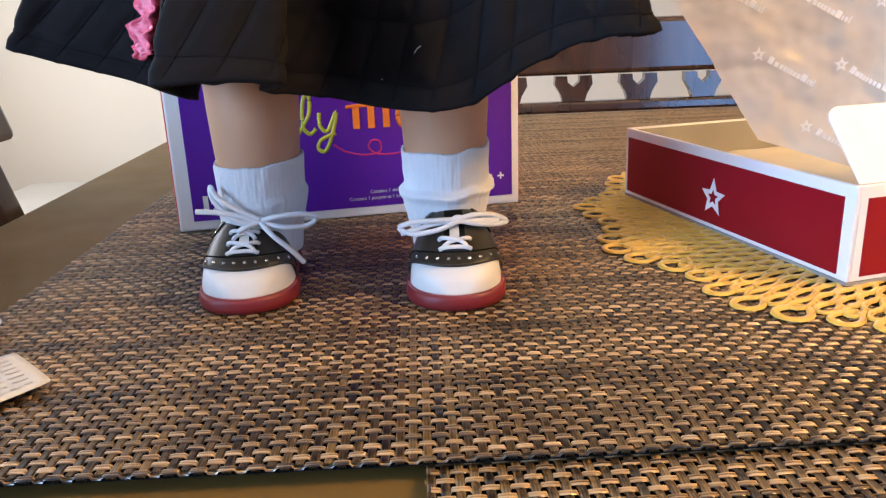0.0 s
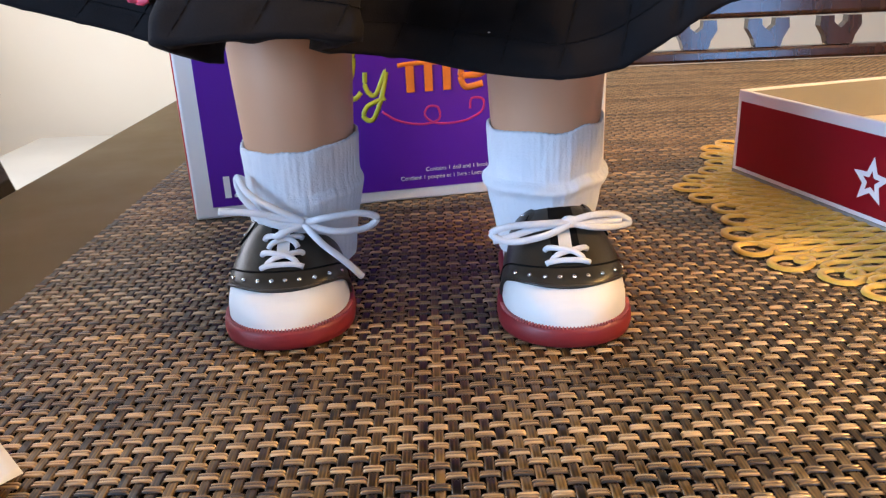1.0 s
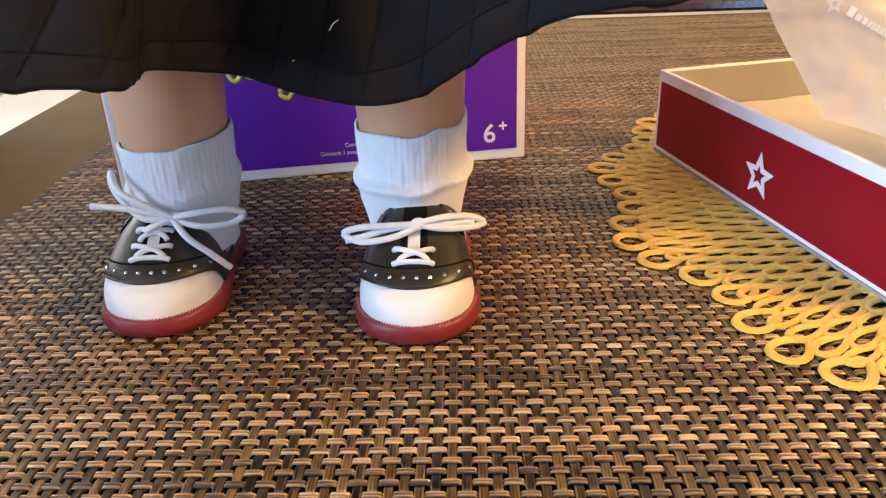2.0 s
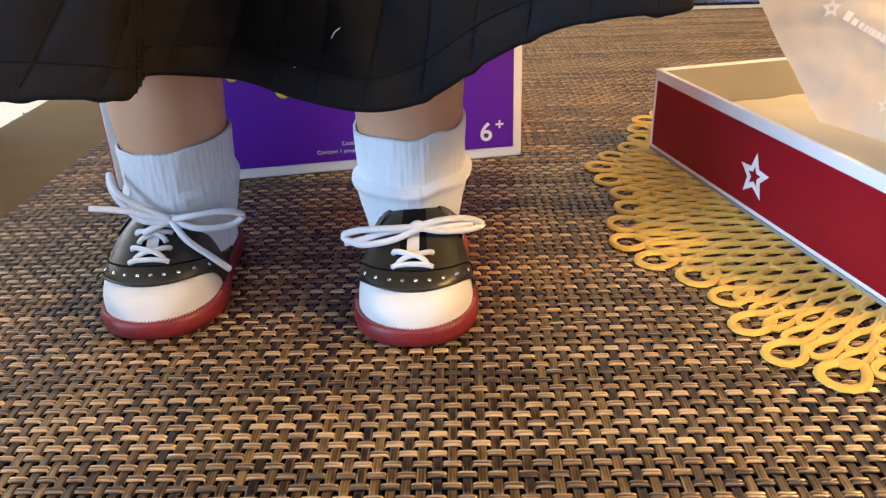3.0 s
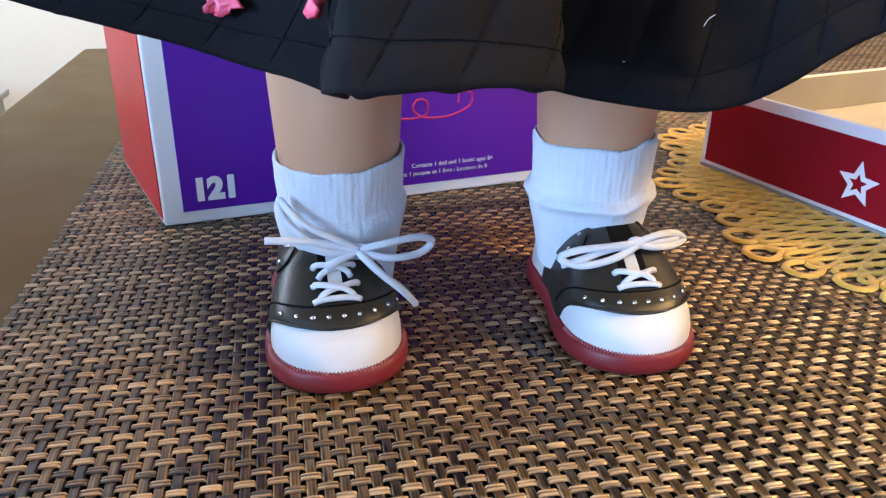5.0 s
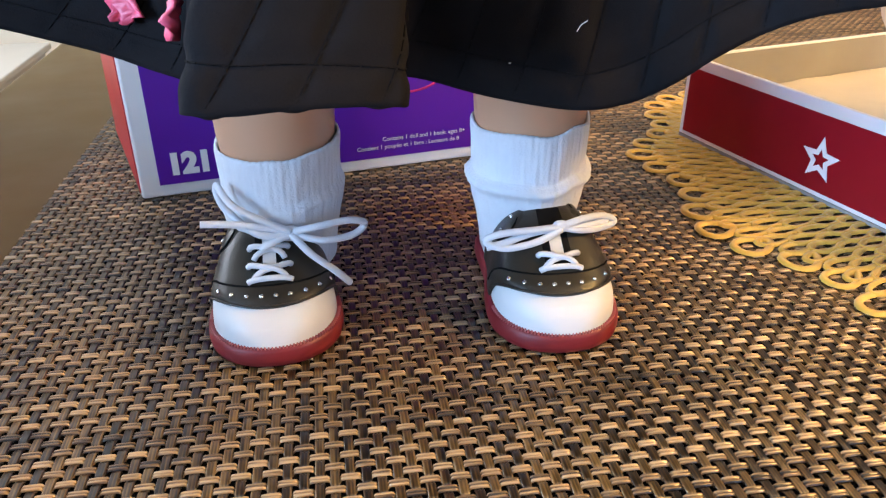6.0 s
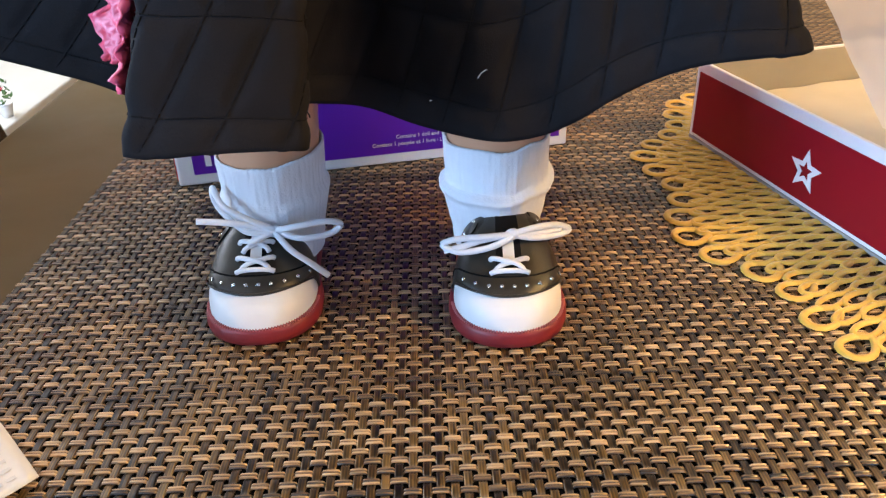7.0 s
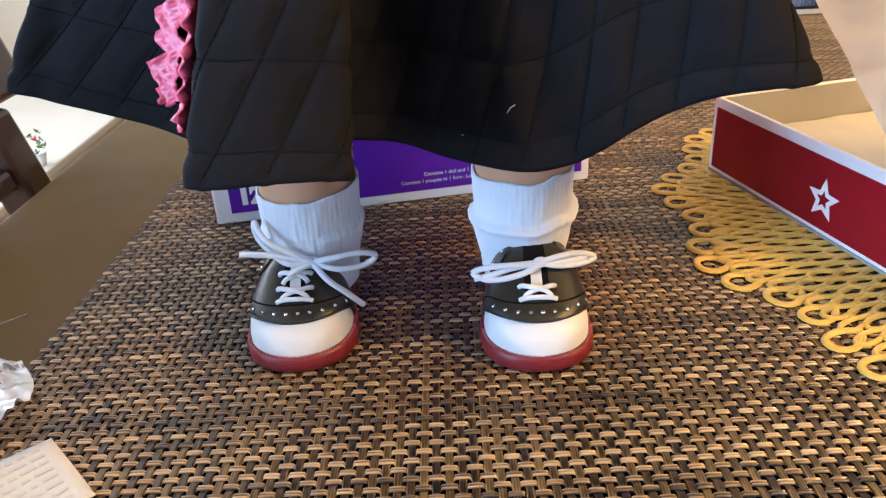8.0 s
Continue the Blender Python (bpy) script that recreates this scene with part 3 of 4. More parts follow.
# ---- gold doily ----
def doily():
    cx, cy, R = 0.318, 0.360, 0.2115
    rng = random.Random(3)
    def loop(bm, x, y, ang, lw, ll, z, th):
        n = 16
        rings = []
        for k in range(n):
            a = 2 * math.pi * k / n
            pinch = 1 - 0.5 * ((1 - math.cos(a)) / 2) ** 1.3
            px, py = ll * math.cos(a), lw * math.sin(a) * pinch
            nx, ny = math.cos(a) * lw, math.sin(a) * ll
            nl = math.hypot(nx, ny)
            nx, ny = nx / nl, ny / nl
            ring = []
            for o, q in ((-1, 0), (-0.75, 0.85), (0, 1.0), (0.75, 0.85), (1, 0)):
                lx, ly = px + nx * o * th, py + ny * o * th
                ring.append(bm.verts.new((x + lx * math.cos(ang) - ly * math.sin(ang), y + lx * math.sin(ang) + ly * math.cos(ang), z + q * 0.0013)))
            rings.append(ring)
        for k in range(n):
            p, q = rings[k], rings[(k + 1) % n]
            for i in range(4):
                bm.faces.new((p[i], q[i], q[i + 1], p[i + 1]))
        return bm
    ob = empty("doily", (cx, cy, 0.0), "round gold felt doily of cut loops lying on the woven mat", "doily")
    def loop_mesh(lw, ll, th):
        bm = loop(bmesh.new(), 0, 0, 0, lw, ll, 0, th)
        bmesh.ops.recalc_face_normals(bm, faces=bm.faces)
        return mesh_of("loop", bm, GOLD, True)
    big, small = loop_mesh(0.0076, 0.0084, 0.0017), loop_mesh(0.0040, 0.0084, 0.0013)
    rest = bmesh.new()
    for ring in range(9):
        count = 74 if ring == 0 else 136
        for k in range(count):
            a = 2 * math.pi * (k + 0.5 * (ring % 2)) / count
            if not 1.75 < a < 4.9:
                continue
            # scalloped outline: wide lobes that die away towards the middle
            r = R - 0.0108 * ring + 0.0070 * math.cos((a - 3.316) * 14.4) * max(0, 1 - ring / 4)
            turn, z = a + rng.uniform(-0.10, 0.10), 0.0004 + 0.00012 * ring
            if ring < 4:
                q = new("loop", big if ring == 0 else small)
                q.parent = ob
                q.matrix_local = pose(r * math.cos(a), r * math.sin(a), z, 0, 0, math.degrees(turn)) @ Matrix.Diagonal((rng.uniform(0.94, 1.08), rng.uniform(0.88, 1.10), 1, 1))
            else:
                loop(rest, r * math.cos(a), r * math.sin(a), turn, 0.0038, 0.0082, z, 0.0013)
    bmesh.ops.recalc_face_normals(rest, faces=rest.faces)
    tagged(part("loop_field", rest, GOLD, ob, "", True), kind="stuff")
    disc = bmesh.new()
    bmesh.ops.create_circle(disc, cap_ends=True, radius=0.112, segments=64)
    bmesh.ops.translate(disc, vec=(0, 0, 0.0006), verts=disc.verts)
    thicken(disc, 0.0012)
    part("middle", disc, GOLD, ob)


doily()


# ---- the doll: legs, socks, shoes, skirt ----
def doll():
    bm = bmesh.new()
    for x, y, dx in ((-0.0790, 0.3005, 0.0), (0.0105, 0.303, 0.0)):
        prof = [(0.0135, 0.012), (0.0175, 0.03), (0.0185, 0.05), (0.0200, 0.065), (0.0212, 0.085), (0.0222, 0.11), (0.0222, 0.135), (0.023, 0.16), (0.0255, 0.19)]
        rings = []
        for r, z in prof:
            rings.append([bm.verts.new((x + r * math.cos(2 * math.pi * k / 36), y + 1.04 * r * math.sin(2 * math.pi * k / 36), z)) for k in range(36)])
        for a, b in zip(rings, rings[1:]):
            for k in range(36):
                bm.faces.new((a[k], a[(k + 1) % 36], b[(k + 1) % 36], b[k]))
        bm.faces.new(rings[0][::-1])
        bm.faces.new(rings[-1])
    ob = part("doll", bm, SKIN, None, "", True)
    tagged(ob, "vinyl doll with tan legs standing on the woven mat", "doll")


doll()


def sock(x, y, label, top, slump):
    """Ribbed tube with a slumped fold round the ankle."""
    prof = [(0.0172, 0.016), (0.0186, 0.026), (0.0203, 0.034), (0.0214, 0.040), (0.0220 + slump, 0.0435), (0.0209, 0.0465), (0.0208, 0.050), (0.0211, 0.056), (0.0213, top - 0.001), (0.0210, top + 0.0004), (0.0200, top), (0.0196, top - 0.006)]
    n = 310
    pts = spline([(r, 0, z) for r, z in prof], 5)
    rings = []
    for p in pts:
        ring = []
        for k in range(n):
            a = 2 * math.pi * k / n
            q = noise.noise(Vector((math.cos(a) * 1.5 + x * 90, math.sin(a) * 1.5, p.z * 60)))
            rib = 0.00005 * math.sin(a * 62) * min(1, max(0, (p.z - 0.03) / 0.01))
            r = p.x + rib + 0.0005 * q + 0.0003 * noise.noise(Vector((math.cos(a) * 9, math.sin(a) * 9, p.z * 140)))
            z = p.z + 0.0018 * math.sin(a + 0.8) * min(1, p.z / 0.04) + 0.0012 * noise.noise(Vector((math.cos(a) * 2, math.sin(a) * 2, x * 50))) + (0.00012 * math.sin(a * 62) if p.z > top - 0.002 else 0)
            ring.append(Vector((r * math.cos(a), r * 1.05 * math.sin(a), z)))
        rings.append(ring)
    ob = empty("sock", (x, y, 0.0), label, "sock", "doll socks")
    cut = next(i for i, p in enumerate(pts) if p.z > 0.0462)
    for nm, chosen in (("foot", rings[:cut + 1]), ("cuff", rings[cut:])):
        bm = bmesh.new()
        vs = [[bm.verts.new(v) for v in ring] for ring in chosen]
        for a, b in zip(vs, vs[1:]):
            for k in range(n):
                bm.faces.new((a[k], a[(k + 1) % n], b[(k + 1) % n], b[k]))
        part(nm, bm, KNIT, ob, smooth=True)


sock(-0.0790, 0.3005, "white ribbed doll sock, cuff upright", 0.0612, 0.0)
sock(0.0105, 0.303, "white ribbed doll sock slumped in a fold", 0.0635, 0.0012)

SHOE_W, SHOE_L, SOLE_H = 0.0221, 0.0865, 0.0075


def half_width(s, grow=0.0):
    """Half the width of the shoe s metres behind the tip of its toe."""
    L, W = SHOE_L + grow, SHOE_W + grow
    s = min(max(s + grow, 0), L + grow)
    nose, tail = 0.025, 0.018
    if s < nose:
        q = (nose - s) / nose
        return W * max(0.0, 1 - q ** 2.35) ** (1 / 2.15)
    waist = 1 - 0.16 * (1 - math.cos(math.pi * min(1, (s - nose) / 0.03))) / 2
    if s > L + grow - tail:
        q = (s - (L + grow - tail)) / tail
        return W * waist * max(0.0, 1 - q ** 2.3) ** (1 / 2.2)
    return W * waist


def shoe_height(s):
    pts = ((0.0, 0.0076), (0.0009, 0.0105), (0.002, 0.0133), (0.004, 0.0160), (0.007, 0.0184), (0.012, 0.0212), (0.018, 0.0250), (0.024, 0.0290), (0.030, 0.0328), (0.036, 0.0355), (0.045, 0.0370), (0.07, 0.0380), (0.0865, 0.036))
    for (a, p), (b, q) in zip(pts, pts[1:]):
        if s <= b:
            t = (s - a) / (b - a)
            return p + (q - p) * t
    return pts[-1][1]


def upper(a, s, out=0.0):
    """Point of the shoe's upper: a from -1 (one side at the sole) over 0 (top) to 1; s behind the toe."""
    s0 = min(max(s, 0.0), SHOE_L - 0.0006)
    w, h = max(half_width(s0) - 0.0012, 0.0), shoe_height(s0) - SOLE_H
    t = a * math.pi / 2
    cx = math.copysign(abs(math.sin(t)) ** 0.72, t)
    cz = max(math.cos(t), 0) ** 0.66
    # higher sections grow steeper and narrower at the top
    narrow = 1 - 0.22 * min(1, max(0, (s0 - 0.012) / 0.03)) * cz
    p = Vector((w * cx * narrow, s0, SOLE_H + h * cz))
    if out:
        p += Vector((cx, -0.35 if s0 < 0.02 else 0, cz)).normalized() * out
    return p


def cap_line(a):
    """Where the saddle begins: a smile, low at the middle, further back at the sides."""
    return 0.0066 + 0.021 * abs(a) ** 2.0


def saddle_shoe(tip, turn, label, bow):
    ob = empty("saddle_shoe", (tip[0], tip[1], 0.0), label, "shoe", "doll shoes", turn)
    # sole: outline swept up with a rolled welt
    n = 96
    def outline(grow):
        pts = []
        for k in range(n):
            a = 2 * math.pi * k / n
            s = SHOE_L / 2 - (SHOE_L / 2 + grow) * math.cos(a)
            pts.append((math.copysign(half_width(s, grow), math.sin(a)) if abs(math.sin(a)) > 1e-9 else 0.0, s))
        return pts
    bm = bmesh.new()
    rings = []
    for grow, z in ((-0.0008, 0.0), (0.0004, 0.0008), (0.0008, 0.003), (0.0006, 0.0058), (0.0001, 0.0070), (-0.0010, 0.0076), (-0.004, 0.0077)):
        rings.append([bm.verts.new((x, s, z)) for x, s in outline(grow)])
    for a, b in zip(rings, rings[1:]):
        for k in range(n):
            bm.faces.new((a[k], a[(k + 1) % n], b[(k + 1) % n], b[k]))
    bm.faces.new(rings[0][::-1]), bm.faces.new(rings[-1])
    bmesh.ops.recalc_face_normals(bm, faces=bm.faces)
    sole = part("sole", bm, SOLE, ob, "oxblood red rubber sole", True)
    # stitched welt: a row of small ridges round the toe
    bm = bmesh.new()
    edge = [Vector((math.copysign(half_width(q), k), q, 0.0074)) for k in range(-300, 301) for q in [SHOE_L / 2 * (1 - math.cos(k / 300 * 1.05))]]
    gone = 0.0
    for p, q in zip(edge, edge[1:]):
        gone += (q - p).length
        if gone > 0.0011:
            gone = 0.0
            m = Matrix.Translation(p) @ Matrix.Rotation(math.atan2(q.y - p.y, q.x - p.x), 4, "Z")
            box(bm, -0.00030, 0.00030, -0.0001, 0.0011, -0.0006, 0.0006, 0.0002, 1, m)
    part("welt_stitching", bm, WELT, sole, "pale rose welt stitching")
    part("toe_cap", grid(lambda u, v: upper(2 * u - 1, v ** 2.0 * (cap_line(2 * u - 1) + 0.0012)), 56, 26), CAP, ob, "glossy white toe cap", True)
    part("heel_counter", grid(lambda u, v: upper(2 * u - 1, 0.055 + v * (SHOE_L - 0.0556)), 48, 14), CAP, ob, "white heel", True)
    def saddle_at(u, v):
        a = 2 * u - 1
        s = cap_line(a)
        return upper(a, s + v * (0.057 - s), 0.0009 * min(1, v * 14 + 0.25))
    part("saddle", grid(saddle_at, 56, 40), SADDLE, ob, "black grained saddle band", True)
    # raised edging and stitched line along the saddle
    for off, r, m in ((0.0002, 0.00045, SADDLE), (0.0070, 0.00035, STITCH_AND_SHADE)):
        pts = [upper(k / 30 * 0.97, cap_line(k / 30 * 0.97) + off, 0.0010) for k in range(-30, 31)]
        part("edge_piping" if m is SADDLE else "stitched_seam", tube(bm=bmesh.new(), pts=pts, r=r, sides=6), m, ob, smooth=True)
    for k in range(-4, 5):
        a = math.copysign(abs((k + 0.3) / 4.7) ** 1.39 * 0.80, k + 0.3)
        p = upper(a, cap_line(a) + 0.0036, 0.0011)
        q = upper(a, cap_line(a) + 0.0036, 0.0031)
        m = Matrix.Translation(p) @ (q - p).to_track_quat("Z", "Y").to_matrix().to_4x4()
        part("eyelet", lathe([(0.0004, -0.0002), (0.00086, -0.0002), (0.00086, 0.0001), (0.0006, 0.00042), (0.0001, 0.0005)], 12, m), METAL, ob, smooth=True)
    for side in (-1, 1):
        # the raised lacing flap: a padded panel with a scalloped lower edge
        def flap_at(u, v, side=side):
            first = 0.0315 + 0.0070 * (2 * u - 0.75) ** 2
            q = first + v * (0.0565 - first)
            return upper(side * (0.24 + 0.54 * u), q, 0.0009 + 0.0009 * min(1, v * 8, u * 8 + 0.2))
        part("lacing_flap", grid(flap_at, 22, 14), SADDLE, ob, smooth=True)
        ear = [upper(side * a, q, 0.0013) for a, q in ((0.74, 0.0400), (0.63, 0.0340), (0.49, 0.0318), (0.37, 0.0335), (0.29, 0.0375), (0.26, 0.0430))]
        part("stitched_seam", tube(bmesh.new(), spline(ear, 6), 0.0004, 6), STITCH_AND_SHADE, ob, smooth=True)
        for a, q in ((0.60, 0.0375), (0.41, 0.0380)):
            p, o = upper(side * a, q, 0.0019), upper(side * a, q, 0.0039)
            part("eyelet", lathe([(0.0004, -0.0002), (0.00086, -0.0002), (0.00086, 0.0001), (0.0006, 0.00042), (0.0001, 0.0005)], 12, Matrix.Translation(p) @ (o - p).to_track_quat("Z", "Y").to_matrix().to_4x4()), METAL, ob, smooth=True)
    # no real recess here: a black patch paints the shade under the laces
    part("throat_shade", grid(lambda u, v: upper((u - 0.5) * 0.17, 0.0165 + v * 0.020, 0.00105), 8, 12), STITCH_AND_SHADE, ob, "black patch painting the shade of the opening under the laces", True)
    part("tongue", grid(lambda u, v: upper((u - 0.5) * 0.055, 0.0185 + v * 0.0095, 0.0014), 8, 12), CAP, ob, "white tongue", True)
    # crossed laces over the tongue
    def over(a0, s0, a1, s1, lift=0.0022):
        pts = [upper(a0 + (a1 - a0) * t / 10, s0 + (s1 - s0) * t / 10, 0.0013 + lift * math.sin(math.pi * t / 10) ** 0.6) for t in range(11)]
        part("lace", tube(bmesh.new(), pts, 0.00100, 8), LACE, ob, smooth=True)
    over(-0.15, 0.0150, 0.15, 0.0150, 0.0010)
    over(-0.10, 0.0155, 0.14, 0.0198, 0.0020)
    over(0.10, 0.0155, -0.14, 0.0198, 0.0026)
    if bow["rows"] > 1:
        over(-0.09, 0.0215, 0.13, 0.0250, 0.0018)
        over(0.09, 0.0215, -0.13, 0.0250, 0.0024)
    inv = ob.matrix_world.inverted()
    for pts in bow["cords"]:
        part("bow_loop", tube(bmesh.new(), spline([inv @ Vector(p) for p in pts], 9), 0.00125, 8), LACE, ob, smooth=True)
    k = bmesh.new()
    bmesh.ops.create_icosphere(k, subdivisions=2, radius=0.0025, matrix=Matrix.Translation(inv @ Vector(bow["knot"])) @ Matrix.Diagonal((1.25, 0.8, 0.9, 1)))
    part("bow_knot", k, LACE, ob, smooth=True)


LEFT_BOW = dict(rows=2, knot=(-0.076, 0.2765, 0.0365), cords=[
    [(-0.076, 0.276, 0.0365), (-0.068, 0.2745, 0.0385), (-0.057, 0.278, 0.0385), (-0.0515, 0.281, 0.0355), (-0.056, 0.279, 0.0325), (-0.066, 0.2745, 0.0335), (-0.076, 0.276, 0.036)],
    [(-0.076, 0.276, 0.0365), (-0.084, 0.275, 0.0390), (-0.094, 0.274, 0.0415), (-0.104, 0.2737, 0.0425)],
    [(-0.076, 0.2755, 0.036), (-0.070, 0.271, 0.0305), (-0.063, 0.272, 0.0235), (-0.0578, 0.2755, 0.0160)],
    [(-0.076, 0.2755, 0.037), (-0.0845, 0.2745, 0.0420), (-0.0935, 0.2755, 0.0475), (-0.0988, 0.2835, 0.0515), (-0.0970, 0.2800, 0.0455), (-0.087, 0.2745, 0.0375), (-0.078, 0.2755, 0.036)],
    [(-0.076, 0.276, 0.036), (-0.082, 0.2735, 0.0345), (-0.086, 0.2735, 0.0325)]])
RIGHT_BOW = dict(rows=1, knot=(0.014, 0.269, 0.0350), cords=[
    [(0.014, 0.2685, 0.035), (0.004, 0.2665, 0.0355), (-0.007, 0.2665, 0.0350), (-0.0125, 0.2672, 0.0325), (-0.006, 0.2655, 0.0300), (0.005, 0.2655, 0.0315), (0.014, 0.268, 0.0345)],
    [(0.014, 0.2685, 0.0350), (0.003, 0.268, 0.0335), (-0.006, 0.2665, 0.0315), (-0.012, 0.2670, 0.0300)],
    [(0.014, 0.2685, 0.0352), (0.022, 0.2705, 0.0365), (0.031, 0.276, 0.0345), (0.037, 0.2794, 0.0305), (0.031, 0.275, 0.0305), (0.022, 0.270, 0.0325), (0.014, 0.2685, 0.0348)],
    [(0.014, 0.2685, 0.0350), (0.024, 0.272, 0.0335), (0.033, 0.277, 0.0320)]])
saddle_shoe((-0.0830, 0.2520), 2.0, "black and white doll saddle shoe with a loose lace bow", LEFT_BOW)
saddle_shoe((0.0117, 0.2445), -1.0, "black and white doll saddle shoe with a neat lace bow", RIGHT_BOW)


RIB_A, RIB_B = 272, 327


def skirt():
    """Quilted flared skirt: a waist ring lofted to a folded hem."""
    cx, cy, waist_z = -0.035, 0.290, 0.235
    hem = spline([
        (0.002, 0.229, 0.0885), (0.016, 0.2275, 0.0900), (0.0265, 0.2245, 0.0955), (0.036, 0.223, 0.1020), (0.047, 0.2225, 0.1075), (0.058, 0.219, 0.1120),
        (0.072, 0.2155, 0.1145), (0.0845, 0.2165, 0.1150), (0.090, 0.228, 0.1155), (0.096, 0.275, 0.1130), (0.086, 0.335, 0.1120), (0.045, 0.370, 0.1120),
        (-0.010, 0.370, 0.1120), (-0.070, 0.370, 0.1140), (-0.125, 0.352, 0.1180), (-0.155, 0.310, 0.1190), (-0.165, 0.258, 0.1176), (-0.152, 0.2535, 0.1130),
        (-0.134, 0.2515, 0.1080), (-0.117, 0.2490, 0.1035), (-0.1045, 0.2445, 0.0998), (-0.0935, 0.2360, 0.0980), (-0.0852, 0.2210, 0.0972), (-0.0885, 0.2030, 0.1018), (-0.0872, 0.1858, 0.1056), (-0.078, 0.1830, 0.1056),
        (-0.066, 0.1835, 0.1061), (-0.051, 0.1866, 0.1051), (-0.0452, 0.1895, 0.1038), (-0.0458, 0.1970, 0.1032), (-0.053, 0.219, 0.1000), (-0.060, 0.243, 0.0968), (-0.048, 0.2500, 0.0945), (-0.035, 0.2505, 0.0926), (-0.018, 0.2400, 0.0898)], 14, True)
    n, rows = len(hem), 100
    def place(u, v):
        f = (u % 1.0) * n
        p = hem[int(f) % n].lerp(hem[(int(f) + 1) % n], f - int(f))
        # folds run up the skirt and narrow towards the waist
        k = 0.48 + 0.52 * (1 - v) ** 0.9
        return Vector((cx + (p.x - cx) * k, cy + (p.y - cy) * k, waist_z + (p.z - waist_z) * (1 - v)))
    lens = [0.0]
    for i in range(n):
        lens.append(lens[-1] + (hem[(i + 1) % n] - hem[i]).length)
    bm = grid(place, n, rows, True)
    bm.verts.ensure_lookup_table()
    bm.normal_update()
    moved = []
    count = int(lens[-1] / 0.0165)
    cell, lean, levels = lens[-1] / count, 0.50, (0.0080, 0.0300, 0.0525, 0.0740)
    for j in range(rows + 1):
        for i in range(n):
            v = bm.verts[j * n + i]
            s, h = lens[i], j / rows * (waist_z - 0.10)
            p1 = (s - lean * h) / cell
            d = min(abs(p1 - round(p1)) * cell, min(abs(h - level - 0.0015 * math.sin(s * 40)) for level in levels))
            puff = (0.0011 * (1 - math.exp(-(d / 0.0026) ** 2)) - 0.0005) * min(1, h / 0.004)
            moved.append((v, v.normal * puff))
    out = 1 if (bm.verts[0].normal.dot(Vector((bm.verts[0].co.x - cx, bm.verts[0].co.y - cy, 0))) > 0) else -1
    for v, d in moved:
        v.co += d * out
    outer = [v.co.copy() for v in bm.verts[:n]]
    thicken(bm, 0.0034)
    ob = part("skirt", bm, CLOTH, None, "", True)
    tagged(ob, "black quilted cotton doll skirt with folds and a pink ribbon trim", "skirt")
    part("waistband", lathe([(0.92, 0), (1.02, 0.002), (1.03, 0.012), (0.95, 0.014)], 48, Matrix.Translation((cx, cy, waist_z - 0.002)) @ Matrix.Diagonal((0.060, 0.044, 1, 1))), CLOTH, ob)
    # dotted quilting seams: short sunk dashes along three families of lines
    total = lens[-1]
    tall = waist_z - 0.10
    def skin(s, h):
        s = s % total
        lo_i, hi_i = 0, n
        while hi_i - lo_i > 1:
            mid = (lo_i + hi_i) // 2
            lo_i, hi_i = (mid, hi_i) if lens[mid] <= s else (lo_i, mid)
        return place((lo_i + (s - lens[lo_i]) / max(lens[hi_i] - lens[lo_i], 1e-9)) / n, h / tall)
    seams = bmesh.new()
    def facing(q, h):
        return (skin(q + 0.001, h) - skin(q - 0.001, h)).cross(Vector((0, 0, 1))).normalized()
    def dashes(fn, around, length):
        k = 0
        while k * 0.0026 < length:
            a, b = fn(k * 0.0026), fn(k * 0.0026 + 0.0020)
            d = b - a
            mid = (a + b) / 2
            if d.length > 1e-5:
                g = around(k * 0.0026 + 0.0008)
                if g.dot(Vector((mid.x - cx, mid.y - cy, 0))) < 0:
                    g = -g
                g = g * -0.0003
                tube(seams, [a + g, mid + g, b + g], 0.00018, 5)
            k += 1
    for level in levels:
        dashes(lambda q: skin(q, level + 0.0015 * math.sin(q * 40)), lambda q: facing(q, level), total)
    for c in range(count):
        dashes(lambda q: skin(c * total / count + lean * q, min(q, tall * 0.7)), lambda q: facing(c * total / count + lean * q, q), 0.080)
    tagged(part("quilting_seam", seams, STITCH_AND_SHADE, ob), kind="stuff")
    # pink gathered ribbon beside the front fold
    for idx, lo, hi, w0 in ((RIB_A, 0.070, 0.62, 0.0050), (RIB_B, 0.095, 0.62, 0.0046)):
        rb = bmesh.new()
        cols, steps = 6, 60
        rws = []
        for k in range(steps + 1):
            v = lo + (hi - lo) * k / steps
            p = place((idx % n) / n, v)
            q = place(((idx + 6) % n) / n, v)
            side = (q - p).normalized()
            nrm = side.cross(Vector((0, 0, 1))).normalized()
            if nrm.dot(Vector((p.x - cx, p.y - cy, 0))) < 0:
                nrm = -nrm
            wid = w0 * (1 + 0.35 * math.sin(k * 0.9) + 0.08 * math.sin(k * 2.3)) * (0.45 if k < 3 else 1)
            rws.append([rb.verts.new(p + nrm * (0.0026 + 0.0011 * math.sin(k * 1.3 + c * 1.7) + 0.0009 * (c in (0, cols))) + side * (wid * (c / cols - 0.5) * 2 + 0.0016 * math.sin(k * 0.55))) for c in range(cols + 1)])
        for a, b in zip(rws, rws[1:]):
            for c in range(cols):
                rb.faces.new((a[c], a[c + 1], b[c + 1], b[c]))
        thicken(rb, 0.0006)
        part("ribbon_trim", rb, RIBBON, ob, "pink gathered satin ribbon", True)
    return ob


skirt()


